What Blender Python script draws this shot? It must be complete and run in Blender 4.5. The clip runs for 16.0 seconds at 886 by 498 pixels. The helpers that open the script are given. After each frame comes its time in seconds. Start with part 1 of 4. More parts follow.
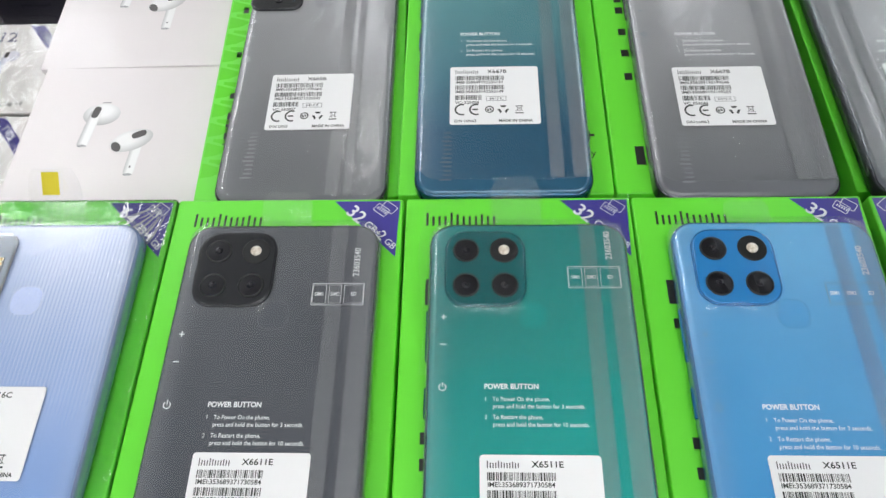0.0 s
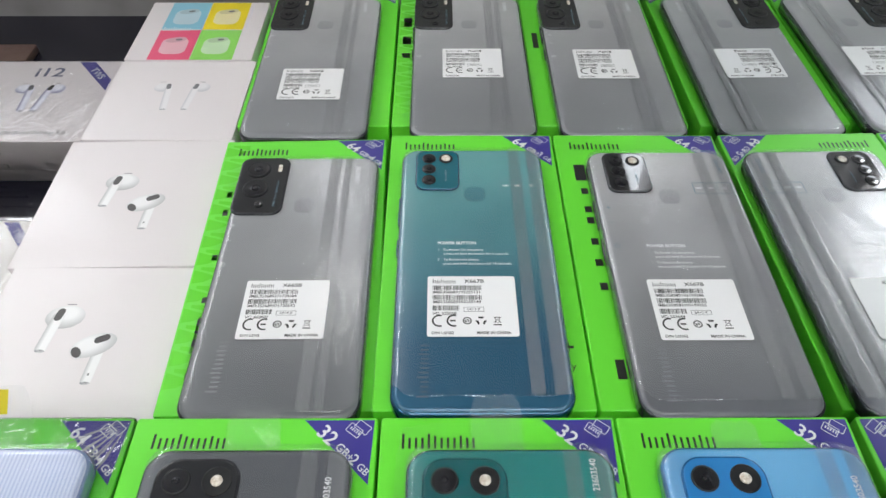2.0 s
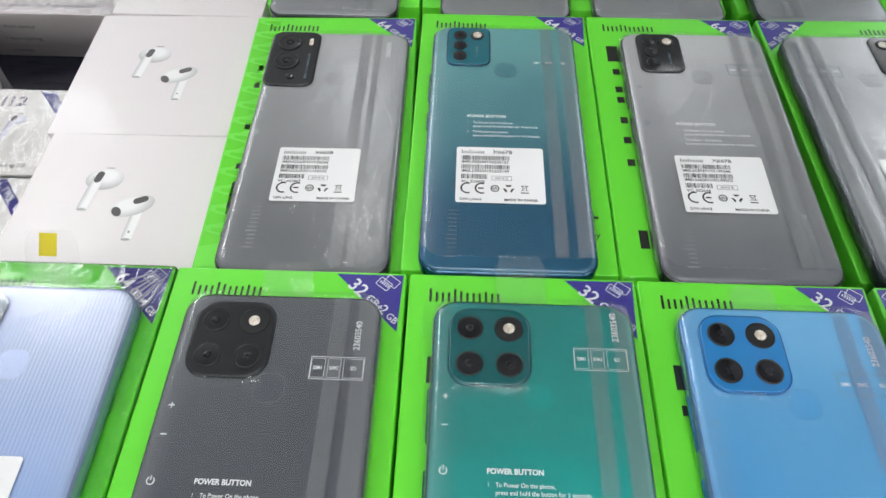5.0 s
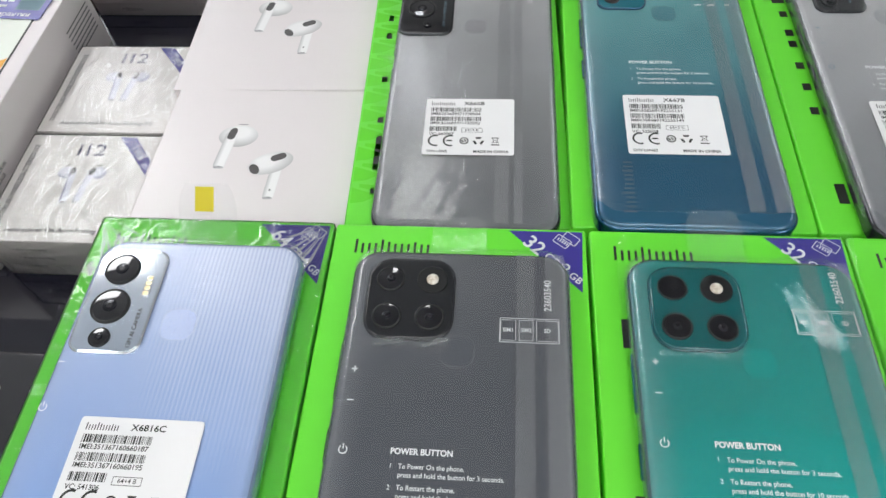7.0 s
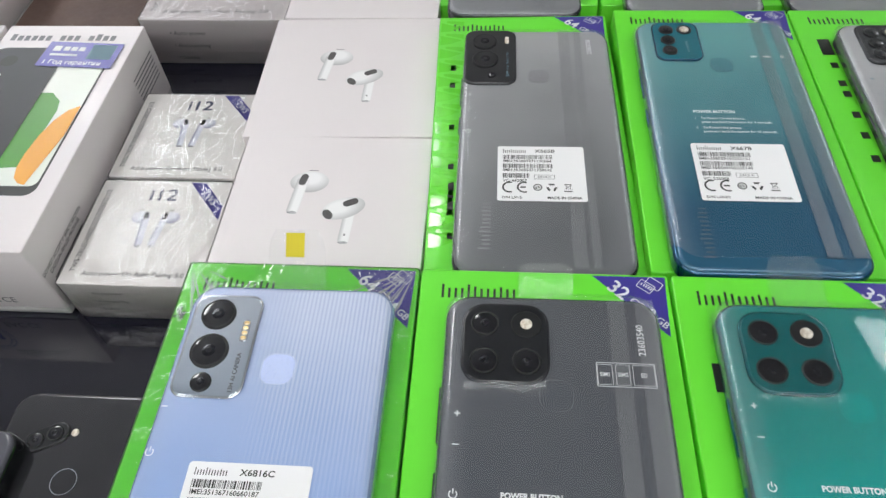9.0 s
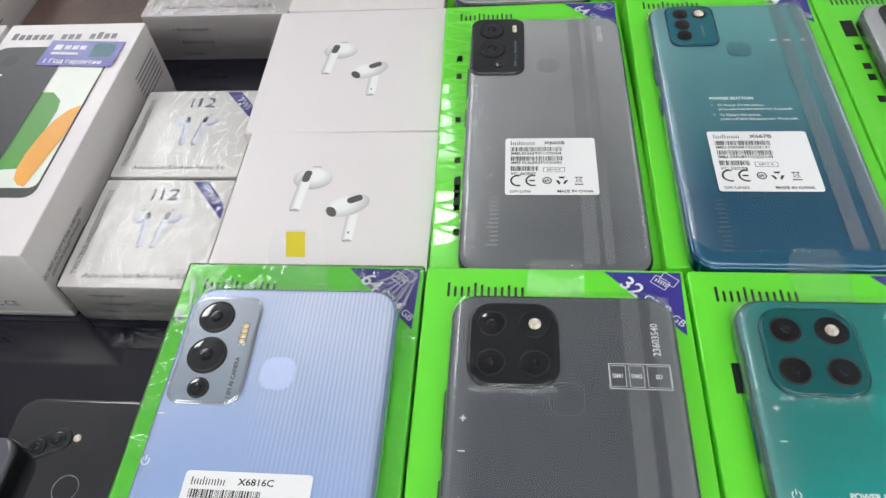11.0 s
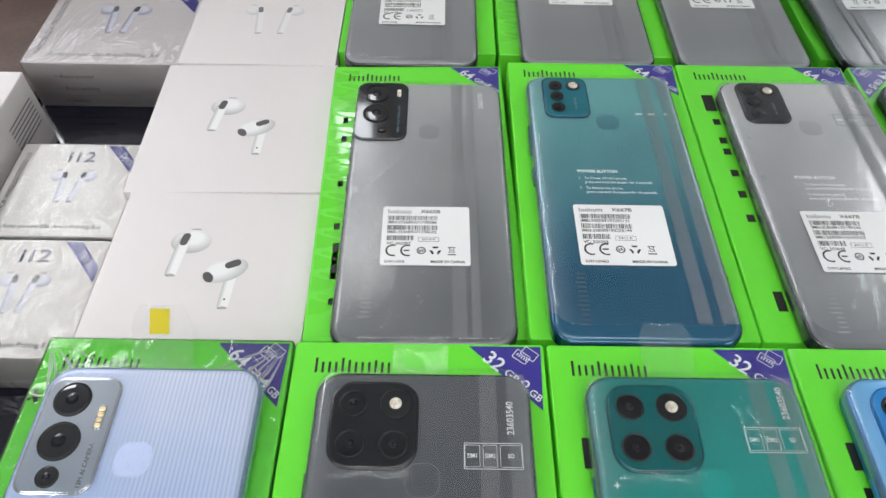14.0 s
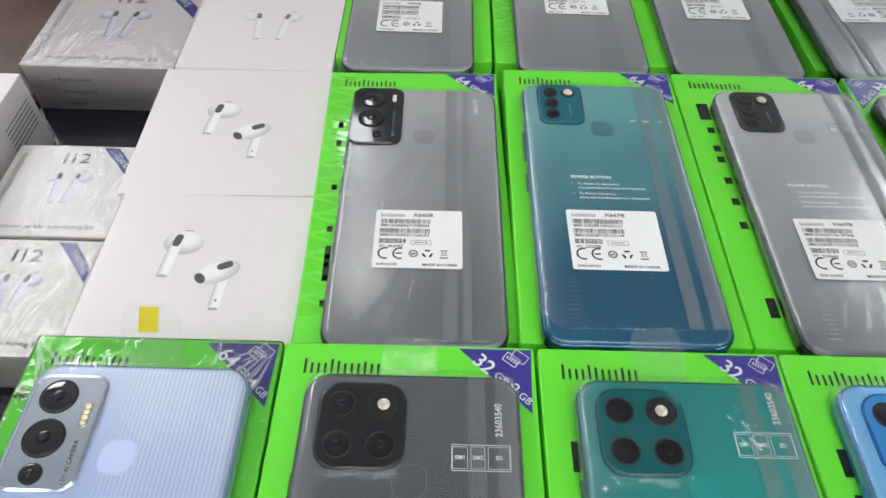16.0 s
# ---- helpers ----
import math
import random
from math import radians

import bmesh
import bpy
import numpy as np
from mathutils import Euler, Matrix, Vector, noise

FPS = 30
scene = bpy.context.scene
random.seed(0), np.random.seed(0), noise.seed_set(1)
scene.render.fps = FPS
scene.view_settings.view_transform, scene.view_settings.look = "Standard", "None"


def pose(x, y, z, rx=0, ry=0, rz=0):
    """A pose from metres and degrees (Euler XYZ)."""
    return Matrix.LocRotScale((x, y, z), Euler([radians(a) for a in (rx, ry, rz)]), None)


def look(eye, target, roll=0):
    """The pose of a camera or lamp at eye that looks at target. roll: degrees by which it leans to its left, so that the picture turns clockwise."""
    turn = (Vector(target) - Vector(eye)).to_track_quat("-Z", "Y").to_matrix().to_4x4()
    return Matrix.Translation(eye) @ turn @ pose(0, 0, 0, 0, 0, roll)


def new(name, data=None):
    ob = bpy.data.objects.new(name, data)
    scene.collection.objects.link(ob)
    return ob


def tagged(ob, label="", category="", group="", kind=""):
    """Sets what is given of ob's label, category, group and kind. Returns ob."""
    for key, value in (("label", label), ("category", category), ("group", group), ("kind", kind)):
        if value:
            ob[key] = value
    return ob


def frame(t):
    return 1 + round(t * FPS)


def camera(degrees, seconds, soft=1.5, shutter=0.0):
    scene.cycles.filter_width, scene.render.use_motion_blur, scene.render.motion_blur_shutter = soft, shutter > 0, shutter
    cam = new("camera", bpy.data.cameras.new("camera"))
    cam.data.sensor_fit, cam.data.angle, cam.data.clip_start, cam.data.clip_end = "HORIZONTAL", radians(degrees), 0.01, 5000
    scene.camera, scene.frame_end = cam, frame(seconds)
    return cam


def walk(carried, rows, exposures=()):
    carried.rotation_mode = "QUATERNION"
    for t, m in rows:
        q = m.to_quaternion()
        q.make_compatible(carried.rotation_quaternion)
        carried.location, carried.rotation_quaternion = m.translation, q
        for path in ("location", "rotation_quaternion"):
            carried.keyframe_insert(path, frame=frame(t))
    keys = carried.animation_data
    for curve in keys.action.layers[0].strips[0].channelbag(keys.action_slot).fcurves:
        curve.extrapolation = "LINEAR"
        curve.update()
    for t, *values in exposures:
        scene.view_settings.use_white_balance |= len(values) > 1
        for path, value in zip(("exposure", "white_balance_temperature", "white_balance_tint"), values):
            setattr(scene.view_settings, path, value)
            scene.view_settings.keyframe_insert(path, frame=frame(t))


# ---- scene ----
cam = camera(64.94, 16.0)
PATH = [
    (0.0, (0.01086, 0.01351, 0.29960), (-0.02992, 0.50090, -0.57263), -4.40),
    (0.5, (0.01197, 0.02581, 0.30196), (-0.01796, 0.58804, -0.52448), -2.80),
    (1.0, (0.01056, 0.03044, 0.30356), (-0.00473, 0.63813, -0.49046), -1.17),
    (1.5, (0.00875, 0.03268, 0.30648), (0.00669, 0.67684, -0.45840), -0.08),
    (2.0, (0.00739, 0.03681, 0.30591), (0.01115, 0.70977, -0.43376), 0.17),
    (2.5, (0.00737, 0.03896, 0.30477), (0.01329, 0.72110, -0.42642), 0.19),
    (3.0, (0.00489, 0.04042, 0.30272), (0.01462, 0.70929, -0.44059), 0.69),
    (3.5, (0.00529, 0.03956, 0.30006), (0.01726, 0.67853, -0.46908), 1.46),
    (4.0, (0.00815, 0.02906, 0.29829), (0.01492, 0.63749, -0.49528), 1.94),
    (4.2, (0.00688, 0.02386, 0.29712), (0.00951, 0.62167, -0.50452), 1.89),
    (6.3, (-0.00169, 0.00782, 0.28315), (-0.07350, 0.58691, -0.52894), -4.71),
    (6.5, (-0.01291, 0.00686, 0.27835), (-0.08932, 0.57962, -0.53781), -5.10),
    (7.0, (-0.05016, 0.01597, 0.27117), (-0.12715, 0.57974, -0.55116), -4.74),
    (7.5, (-0.08547, 0.01821, 0.28024), (-0.16125, 0.58506, -0.54009), -3.74),
    (8.0, (-0.11168, 0.00376, 0.27544), (-0.19079, 0.58482, -0.53456), -3.41),
    (8.5, (-0.10247, 0.00713, 0.27661), (-0.18226, 0.60542, -0.52068), -3.87),
    (8.7, (-0.08982, 0.00989, 0.27931), (-0.16424, 0.61693, -0.51186), -3.79),
    (10.8, (-0.07355, 0.01775, 0.27098), (-0.16236, 0.62757, -0.51657), -6.01),
    (11.0, (-0.07984, 0.01986, 0.27160), (-0.17793, 0.61956, -0.52259), -6.72),
    (11.5, (-0.10040, 0.03362, 0.26263), (-0.20238, 0.60678, -0.55045), -7.11),
    (12.0, (-0.09987, 0.04043, 0.26213), (-0.18068, 0.59028, -0.56922), -5.61),
    (12.5, (-0.09934, 0.04004, 0.26167), (-0.14980, 0.58918, -0.57254), -3.11),
    (13.0, (-0.08090, 0.03524, 0.27362), (-0.10141, 0.60671, -0.54675), -0.75),
    (13.5, (-0.06209, 0.03553, 0.28519), (-0.05824, 0.64015, -0.51132), 1.02),
    (14.0, (-0.05753, 0.03460, 0.28904), (-0.05233, 0.65768, -0.49310), 1.19),
    (14.5, (-0.05387, 0.03505, 0.28879), (-0.05677, 0.66383, -0.48879), 0.79),
    (15.0, (-0.05369, 0.03265, 0.28706), (-0.05433, 0.66753, -0.48555), 1.25),
    (15.5, (-0.04952, 0.02955, 0.28514), (-0.05039, 0.66590, -0.48626), 1.43),
    (16.0, (-0.05397, 0.03129, 0.28588), (-0.04952, 0.66995, -0.48360), 1.76),
]
walk(cam, [(t, look(eye, target, roll)) for t, eye, target, roll in PATH])

# ---- world and exposure ----
scene.view_settings.exposure = 0.0
world = bpy.data.worlds.new("shop_air")
world.use_nodes = True
world.node_tree.nodes["Background"].inputs["Color"].default_value = (0.80, 0.86, 0.95, 1)
world.node_tree.nodes["Background"].inputs["Strength"].default_value = 0.05
scene.world = world
LAMP_POWER = 10.2

# ---- materials ----


def nodes_of(name):
    m = bpy.data.materials.new(name)
    m.use_nodes = True
    nt = m.node_tree
    return m, nt, nt.nodes["Principled BSDF"]


def node(nt, kind, **values):
    n = nt.nodes.new(kind)
    for key, value in values.items():
        n.inputs[key.replace("_", " ")].default_value = value
    return n


def mix_rgb(nt, fac, a, b):
    n = nt.nodes.new("ShaderNodeMix")
    n.data_type = "RGBA"
    for socket, value in ((n.inputs[0], fac), (n.inputs[6], a), (n.inputs[7], b)):
        if isinstance(value, bpy.types.NodeSocket):
            nt.links.new(value, socket)
        elif isinstance(value, (int, float)):
            socket.default_value = value
        else:
            socket.default_value = (*value, 1) if len(value) == 3 else value
    return n.outputs[2]


def remap(nt, value, a, b, c, d):
    n = nt.nodes.new("ShaderNodeMapRange")
    nt.links.new(value, n.inputs[0])
    for i, v in enumerate((a, b, c, d)):
        n.inputs[i + 1].default_value = v
    return n.outputs[0]


def surface(name, color, rough=0.5, metal=0.0, other=None, grain=900.0, blotch=40.0, amount=0.35,
            bump=0.05, coat=0.0, rough_span=0.12, alpha=1.0, specular=0.5, aniso=0.0):
    """A surface with fine grain and broad blotches in colour, gloss and relief."""
    m, nt, bsdf = nodes_of(name)
    co = nt.nodes.new("ShaderNodeTexCoord").outputs["Object"]
    fine = node(nt, "ShaderNodeTexNoise", Scale=grain, Detail=4.0)
    broad = node(nt, "ShaderNodeTexNoise", Scale=blotch, Detail=3.0)
    nt.links.new(co, fine.inputs["Vector"])
    nt.links.new(co, broad.inputs["Vector"])
    other = other or tuple(c * 0.86 for c in color)
    fac = remap(nt, broad.outputs["Fac"], 0.35, 0.65, 0.0, amount)
    base = mix_rgb(nt, fac, color, other)
    nt.links.new(base, bsdf.inputs["Base Color"])
    nt.links.new(remap(nt, fine.outputs["Fac"], 0.3, 0.7, max(0.0, rough - rough_span / 2), min(1.0, rough + rough_span / 2)), bsdf.inputs["Roughness"])
    bsdf.inputs["Metallic"].default_value = metal
    bsdf.inputs["Alpha"].default_value = alpha
    bsdf.inputs["Specular IOR Level"].default_value = specular
    bsdf.inputs["Coat Weight"].default_value = coat
    bsdf.inputs["Coat Roughness"].default_value = 0.06
    if bump:
        b = node(nt, "ShaderNodeBump", Strength=bump, Distance=0.0004)
        nt.links.new(fine.outputs["Fac"], b.inputs["Height"])
        nt.links.new(b.outputs["Normal"], bsdf.inputs["Normal"])
    return m


def graded(name, low, high, y0, y1, rough=0.3, metal=0.0, sheen_lines=0.0, axis="Y", coat=0.3, diag=0.0):
    """A lacquer, print or painted sheen that runs from one colour to another along an axis of the object."""
    m, nt, bsdf = nodes_of(name)
    co = nt.nodes.new("ShaderNodeTexCoord").outputs["Object"]
    xyz = nt.nodes.new("ShaderNodeSeparateXYZ")
    nt.links.new(co, xyz.inputs[0])
    along = xyz.outputs[axis]
    if diag:
        add = nt.nodes.new("ShaderNodeMath")
        add.operation = "MULTIPLY_ADD"
        nt.links.new(xyz.outputs["X"], add.inputs[0])
        add.inputs[1].default_value = diag
        nt.links.new(along, add.inputs[2])
        along = add.outputs[0]
    broad = node(nt, "ShaderNodeTexNoise", Scale=30.0, Detail=3.0)
    nt.links.new(co, broad.inputs["Vector"])
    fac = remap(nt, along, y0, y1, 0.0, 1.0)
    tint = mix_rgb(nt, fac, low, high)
    tint = mix_rgb(nt, remap(nt, broad.outputs["Fac"], 0.4, 0.7, 0.0, 0.25), tint, tuple(c * 0.8 for c in low))
    bsdf.inputs["Roughness"].default_value = rough
    bsdf.inputs["Metallic"].default_value = metal
    bsdf.inputs["Coat Weight"].default_value = coat
    bsdf.inputs["Coat Roughness"].default_value = 0.12
    # Pale streaks paint the ribs' sheen into the colour, upper right only.
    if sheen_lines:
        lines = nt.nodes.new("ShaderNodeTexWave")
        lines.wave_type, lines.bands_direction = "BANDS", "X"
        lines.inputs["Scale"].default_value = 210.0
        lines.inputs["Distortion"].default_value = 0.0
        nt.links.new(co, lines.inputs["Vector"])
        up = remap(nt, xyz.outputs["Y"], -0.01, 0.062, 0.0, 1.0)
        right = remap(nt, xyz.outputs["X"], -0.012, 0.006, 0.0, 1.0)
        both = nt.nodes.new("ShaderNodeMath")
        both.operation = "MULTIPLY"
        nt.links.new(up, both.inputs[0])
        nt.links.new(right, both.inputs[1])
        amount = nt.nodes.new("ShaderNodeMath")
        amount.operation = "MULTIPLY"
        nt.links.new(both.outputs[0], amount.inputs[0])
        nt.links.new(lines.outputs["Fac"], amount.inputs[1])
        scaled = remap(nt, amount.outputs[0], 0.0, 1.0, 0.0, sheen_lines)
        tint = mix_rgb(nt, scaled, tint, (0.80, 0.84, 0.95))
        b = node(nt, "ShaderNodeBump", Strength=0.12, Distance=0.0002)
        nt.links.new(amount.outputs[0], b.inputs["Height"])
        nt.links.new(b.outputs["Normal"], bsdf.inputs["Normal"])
    nt.links.new(tint, bsdf.inputs["Base Color"])
    return m


def film_surface(name, veil, rough, wrinkle, scale, gloss=0.5, tint=(0.86, 0.88, 0.92), stretch=(1, 1, 1), distance=0.0006, detail=3.0, warp=1.2, hem=None, most=1.0):
    """Clear plastic: mostly see-through, a milky veil that thickens towards a folded hem, and gloss on its creases."""
    m, nt, bsdf = nodes_of(name)
    co = nt.nodes.new("ShaderNodeTexCoord").outputs["Object"]
    mapping = nt.nodes.new("ShaderNodeMapping")
    mapping.inputs["Scale"].default_value = stretch
    nt.links.new(co, mapping.inputs["Vector"])
    crease = node(nt, "ShaderNodeTexNoise", Scale=scale, Detail=detail, Distortion=warp)
    nt.links.new(mapping.outputs[0], crease.inputs["Vector"])
    b = node(nt, "ShaderNodeBump", Strength=wrinkle, Distance=distance)
    nt.links.new(crease.outputs["Fac"], b.inputs["Height"])
    bsdf.inputs["Base Color"].default_value = (*tint, 1)
    bsdf.inputs["Roughness"].default_value = rough
    bsdf.inputs["Specular IOR Level"].default_value = gloss
    nt.links.new(b.outputs["Normal"], bsdf.inputs["Normal"])
    cloud = node(nt, "ShaderNodeTexNoise", Scale=26.0, Detail=3.0)
    nt.links.new(mapping.outputs[0], cloud.inputs["Vector"])
    clear = nt.nodes.new("ShaderNodeBsdfTransparent")
    out = nt.nodes["Material Output"]
    shine = nt.nodes.new("ShaderNodeBsdfGlossy")
    shine.inputs["Roughness"].default_value = rough
    nt.links.new(b.outputs["Normal"], shine.inputs["Normal"])
    milk = nt.nodes.new("ShaderNodeMixShader")
    haze = remap(nt, cloud.outputs["Fac"], 0.3, 0.7, veil * 0.7, veil * 1.3)
    # Milk painted towards the sides: frosted fold plus its bright edge highlight.
    if hem:
        xyz = nt.nodes.new("ShaderNodeSeparateXYZ")
        nt.links.new(co, xyz.inputs[0])
        side = nt.nodes.new("ShaderNodeMath")
        side.operation = "ABSOLUTE"
        nt.links.new(xyz.outputs["X"], side.inputs[0])
        fold = nt.nodes.new("ShaderNodeMapRange")
        fold.interpolation_type = "SMOOTHSTEP"
        nt.links.new(side.outputs[0], fold.inputs[0])
        for i, v in enumerate((hem[0], hem[1], 0.0, hem[2])):
            fold.inputs[i + 1].default_value = v
        both = nt.nodes.new("ShaderNodeMath")
        nt.links.new(haze, both.inputs[0])
        nt.links.new(fold.outputs[0], both.inputs[1])
        haze = both.outputs[0]
    nt.links.new(haze, milk.inputs[0])
    nt.links.new(clear.outputs[0], milk.inputs[1])
    diffuse = nt.nodes.new("ShaderNodeBsdfDiffuse")
    diffuse.inputs["Color"].default_value = (*tint, 1)
    nt.links.new(diffuse.outputs[0], milk.inputs[2])
    fresnel = node(nt, "ShaderNodeFresnel", IOR=1.45)
    nt.links.new(b.outputs["Normal"], fresnel.inputs["Normal"])
    scaled = nt.nodes.new("ShaderNodeMath")
    scaled.operation = "MULTIPLY"
    nt.links.new(fresnel.outputs[0], scaled.inputs[0])
    scaled.inputs[1].default_value = gloss * 2
    cap = nt.nodes.new("ShaderNodeMath")
    cap.operation = "MINIMUM"
    nt.links.new(scaled.outputs[0], cap.inputs[0])
    cap.inputs[1].default_value = most
    top = nt.nodes.new("ShaderNodeMixShader")
    nt.links.new(cap.outputs[0], top.inputs[0])
    nt.links.new(milk.outputs[0], top.inputs[1])
    nt.links.new(shine.outputs[0], top.inputs[2])
    nt.links.new(top.outputs[0], out.inputs["Surface"])
    nt.nodes.remove(bsdf)
    return m


def lamp_surface(name, color, power):
    m, nt, bsdf = nodes_of(name)
    bsdf.inputs["Base Color"].default_value = (0.9, 0.9, 0.9, 1)
    bsdf.inputs["Emission Color"].default_value = (*color, 1)
    bsdf.inputs["Emission Strength"].default_value = power
    return m


GREEN = surface("green_card", (0.138, 0.72, 0.036), 0.38, other=(0.125, 0.66, 0.032), grain=1500, blotch=18, coat=0.15, bump=0.03)
GREEN_GLOSS = surface("green_varnish", (0.142, 0.725, 0.039), 0.04, 0.0, other=(0.145, 0.67, 0.037), bump=0.0, coat=1.0, rough_span=0.03)
GREEN_SIDE = surface("green_card_edge", (0.115, 0.62, 0.018), 0.5, other=(0.08, 0.45, 0.012), grain=900, blotch=60)
PURPLE = surface("violet_print", (0.045, 0.035, 0.27), 0.35, other=(0.035, 0.028, 0.22), coat=0.2)
INK = surface("black_ink", (0.015, 0.018, 0.015), 0.42, bump=0.0)
INK_SOFT = surface("grey_ink", (0.16, 0.16, 0.17), 0.45, bump=0.0)
LABEL = surface("label_paper", (0.80, 0.80, 0.80), 0.45, other=(0.76, 0.76, 0.76), grain=2500, bump=0.02)
WHITE_PRINT = surface("white_print", (0.74, 0.76, 0.77), 0.4, bump=0.0)
PALE_PRINT = surface("pale_print", (0.15, 0.24, 0.29), 0.65, bump=0.0)
WHITE_CARD = surface("white_card", (0.72, 0.675, 0.68), 0.42, other=(0.695, 0.65, 0.655), grain=2200, blotch=12, bump=0.02, coat=0.15)
CREAM_CARD = surface("cream_card", (0.78, 0.755, 0.735), 0.4, other=(0.74, 0.715, 0.69), grain=2000, blotch=30, bump=0.03)
GREY_CARD = surface("grey_card", (0.50, 0.50, 0.49), 0.6, other=(0.40, 0.40, 0.39), grain=1500, blotch=60, bump=0.05)
# Grey backs: the dark-to-pale ramp paints the sleeve's reflected haze into the colour.
GREY_PHONE = graded("grey_lacquer_sheen", (0.140, 0.146, 0.156), (0.40, 0.406, 0.414), -0.06, 0.08, 0.28, 0.12)
STEEL_PHONE = graded("steel_lacquer_sheen", (0.225, 0.231, 0.244), (0.58, 0.584, 0.59), -0.05, 0.08, 0.28, 0.12)
DUSK_PHONE = graded("dusk_lacquer_sheen", (0.135, 0.141, 0.154), (0.54, 0.544, 0.55), -0.075, 0.09, 0.28, 0.12)
# These four lacquers are lifted towards grey to paint in the sleeve's milky haze.
BLACK_PHONE = graded("black_lacquer", (0.088, 0.098, 0.117), (0.112, 0.119, 0.133), -0.07, 0.07, 0.26, 0.25, diag=0.4)
TEAL_PHONE = graded("teal_lacquer", (0.011, 0.40, 0.36), (0.025, 0.24, 0.23), -0.03, 0.085, 0.26, 0.25, diag=-0.7)
SEA_PHONE = graded("sea_lacquer", (0.026, 0.110, 0.190), (0.16, 0.42, 0.43), -0.05, 0.055, 0.26, 0.25)
BLUE_PHONE = graded("blue_lacquer", (0.050, 0.33, 0.70), (0.16, 0.47, 0.78), -0.06, 0.07, 0.26, 0.2, diag=0.6)
# Whitened upper end and pale streaks are sheen painted over the lilac.
LILAC_PHONE = graded("lilac_lacquer_sheen", (0.26, 0.42, 0.77), (0.48, 0.55, 0.74), -0.03, 0.075, 0.27, 0.15, sheen_lines=0.5)
GREY_FRAME = surface("grey_frame", (0.05, 0.053, 0.06), 0.22, 0.6, bump=0.0, coat=0.4)
TEAL_FRAME = surface("teal_frame", (0.004, 0.11, 0.13), 0.2, 0.6, bump=0.0, coat=0.4)
SEA_FRAME = surface("sea_frame", (0.006, 0.075, 0.15), 0.16, 0.6, bump=0.0, coat=0.6)
BLUE_FRAME = surface("blue_frame", (0.02, 0.17, 0.42), 0.2, 0.5, bump=0.0, coat=0.4)
LILAC_FRAME = surface("lilac_frame", (0.24, 0.34, 0.62), 0.22, 0.5, bump=0.0, coat=0.4)
BLACK_GLASS = surface("black_glass", (0.008, 0.009, 0.011), 0.05, bump=0.0, rough_span=0.03, coat=1.0)
TEAL_GLASS = surface("teal_glass", (0.003, 0.10, 0.105), 0.10, bump=0.0, rough_span=0.03, coat=1.0)
SEA_GLASS = surface("sea_glass", (0.004, 0.12, 0.16), 0.10, bump=0.0, rough_span=0.03, coat=1.0)
BLUE_GLASS = surface("blue_glass", (0.02, 0.20, 0.50), 0.10, bump=0.0, rough_span=0.03, coat=1.0)
MIRROR_PLATE = graded("polished_plate", (0.74, 0.84, 0.95), (0.82, 0.89, 0.97), -0.02, 0.02, 0.08, 1.0, coat=0.0)
LENS_RING = surface("lens_ring", (0.010, 0.011, 0.012), 0.42, 0.3, bump=0.0)
LENS_GLASS = surface("lens_glass", (0.004, 0.004, 0.006), 0.03, bump=0.0, rough_span=0.02, coat=1.0)
LENS_CORE = surface("lens_core", (0.018, 0.019, 0.024), 0.15, 0.4, bump=0.0)
FLASH = surface("flash_lens", (0.48, 0.40, 0.30), 0.18, other=(0.82, 0.78, 0.70), blotch=700, grain=1500, amount=1.0, coat=0.8)
GOLD = surface("flash_gold", (0.80, 0.55, 0.22), 0.3, 0.4, other=(0.95, 0.85, 0.6), blotch=500, amount=1.0)
CHROME = surface("bright_rim", (0.75, 0.78, 0.82), 0.12, 1.0, bump=0.0)
LILAC_PAD = surface("lilac_pad", (0.52, 0.61, 0.86), 0.3, bump=0.0)
LILAC_RIM = surface("lilac_rim", (0.66, 0.72, 0.88), 0.3, bump=0.0)
PAD_RIM = surface("pad_rim", (0.24, 0.25, 0.27), 0.3, bump=0.0)
MARK_GREY = surface("faint_mark", (0.07, 0.09, 0.12), 0.4, bump=0.0)
FILM = film_surface("sleeve_film", 0.0, 0.17, 0.75, 30.0, 0.75, stretch=(1.0, 0.5, 1.0), distance=0.0010, hem=(0.026, 0.038, 0.085), most=0.10)
LOOSE_FILM = film_surface("loose_film", 0.0, 0.12, 0.35, 38.0, 0.60, stretch=(1.0, 0.35, 1.0), distance=0.0014, most=0.12)
TENT_FILM = film_surface("tented_film", 0.01, 0.16, 0.6, 120.0, 0.30, most=0.05)
SEAM = film_surface("sleeve_seam", 0.10, 0.25, 0.25, 60.0, 0.6, stretch=(1.0, 0.1, 1.0))
TAPE = film_surface("clear_tape", 0.055, 0.20, 0.25, 90.0, 0.36, most=0.16, tint=(0.88, 0.92, 0.86))
WRAP = film_surface("shrink_wrap", 0.02, 0.05, 0.85, 76.0, 0.50, stretch=(1.0, 0.5, 1.0), distance=0.0011, detail=1.0, warp=2.6)
WRAP_TIGHT = film_surface("tight_wrap", 0.02, 0.08, 0.8, 70.0, 0.8, distance=0.0018)
# Whitish film for highlights drawn along the wrap's wrinkles.
CREASE_GLINT = film_surface("crease_glint", 0.38, 0.15, 0.3, 90.0, 0.9, tint=(0.92, 0.94, 0.95))
YELLOW = surface("yellow_paper", (0.63, 0.53, 0.005), 0.5)
BROWN = surface("brown_board", (0.12, 0.075, 0.06), 0.5, other=(0.085, 0.05, 0.042), grain=300, blotch=25, amount=1.0)
MIRROR = surface("mirror_silver", (0.86, 0.89, 0.90), 0.0, 1.0, bump=0.0, rough_span=0.0, amount=0.0)
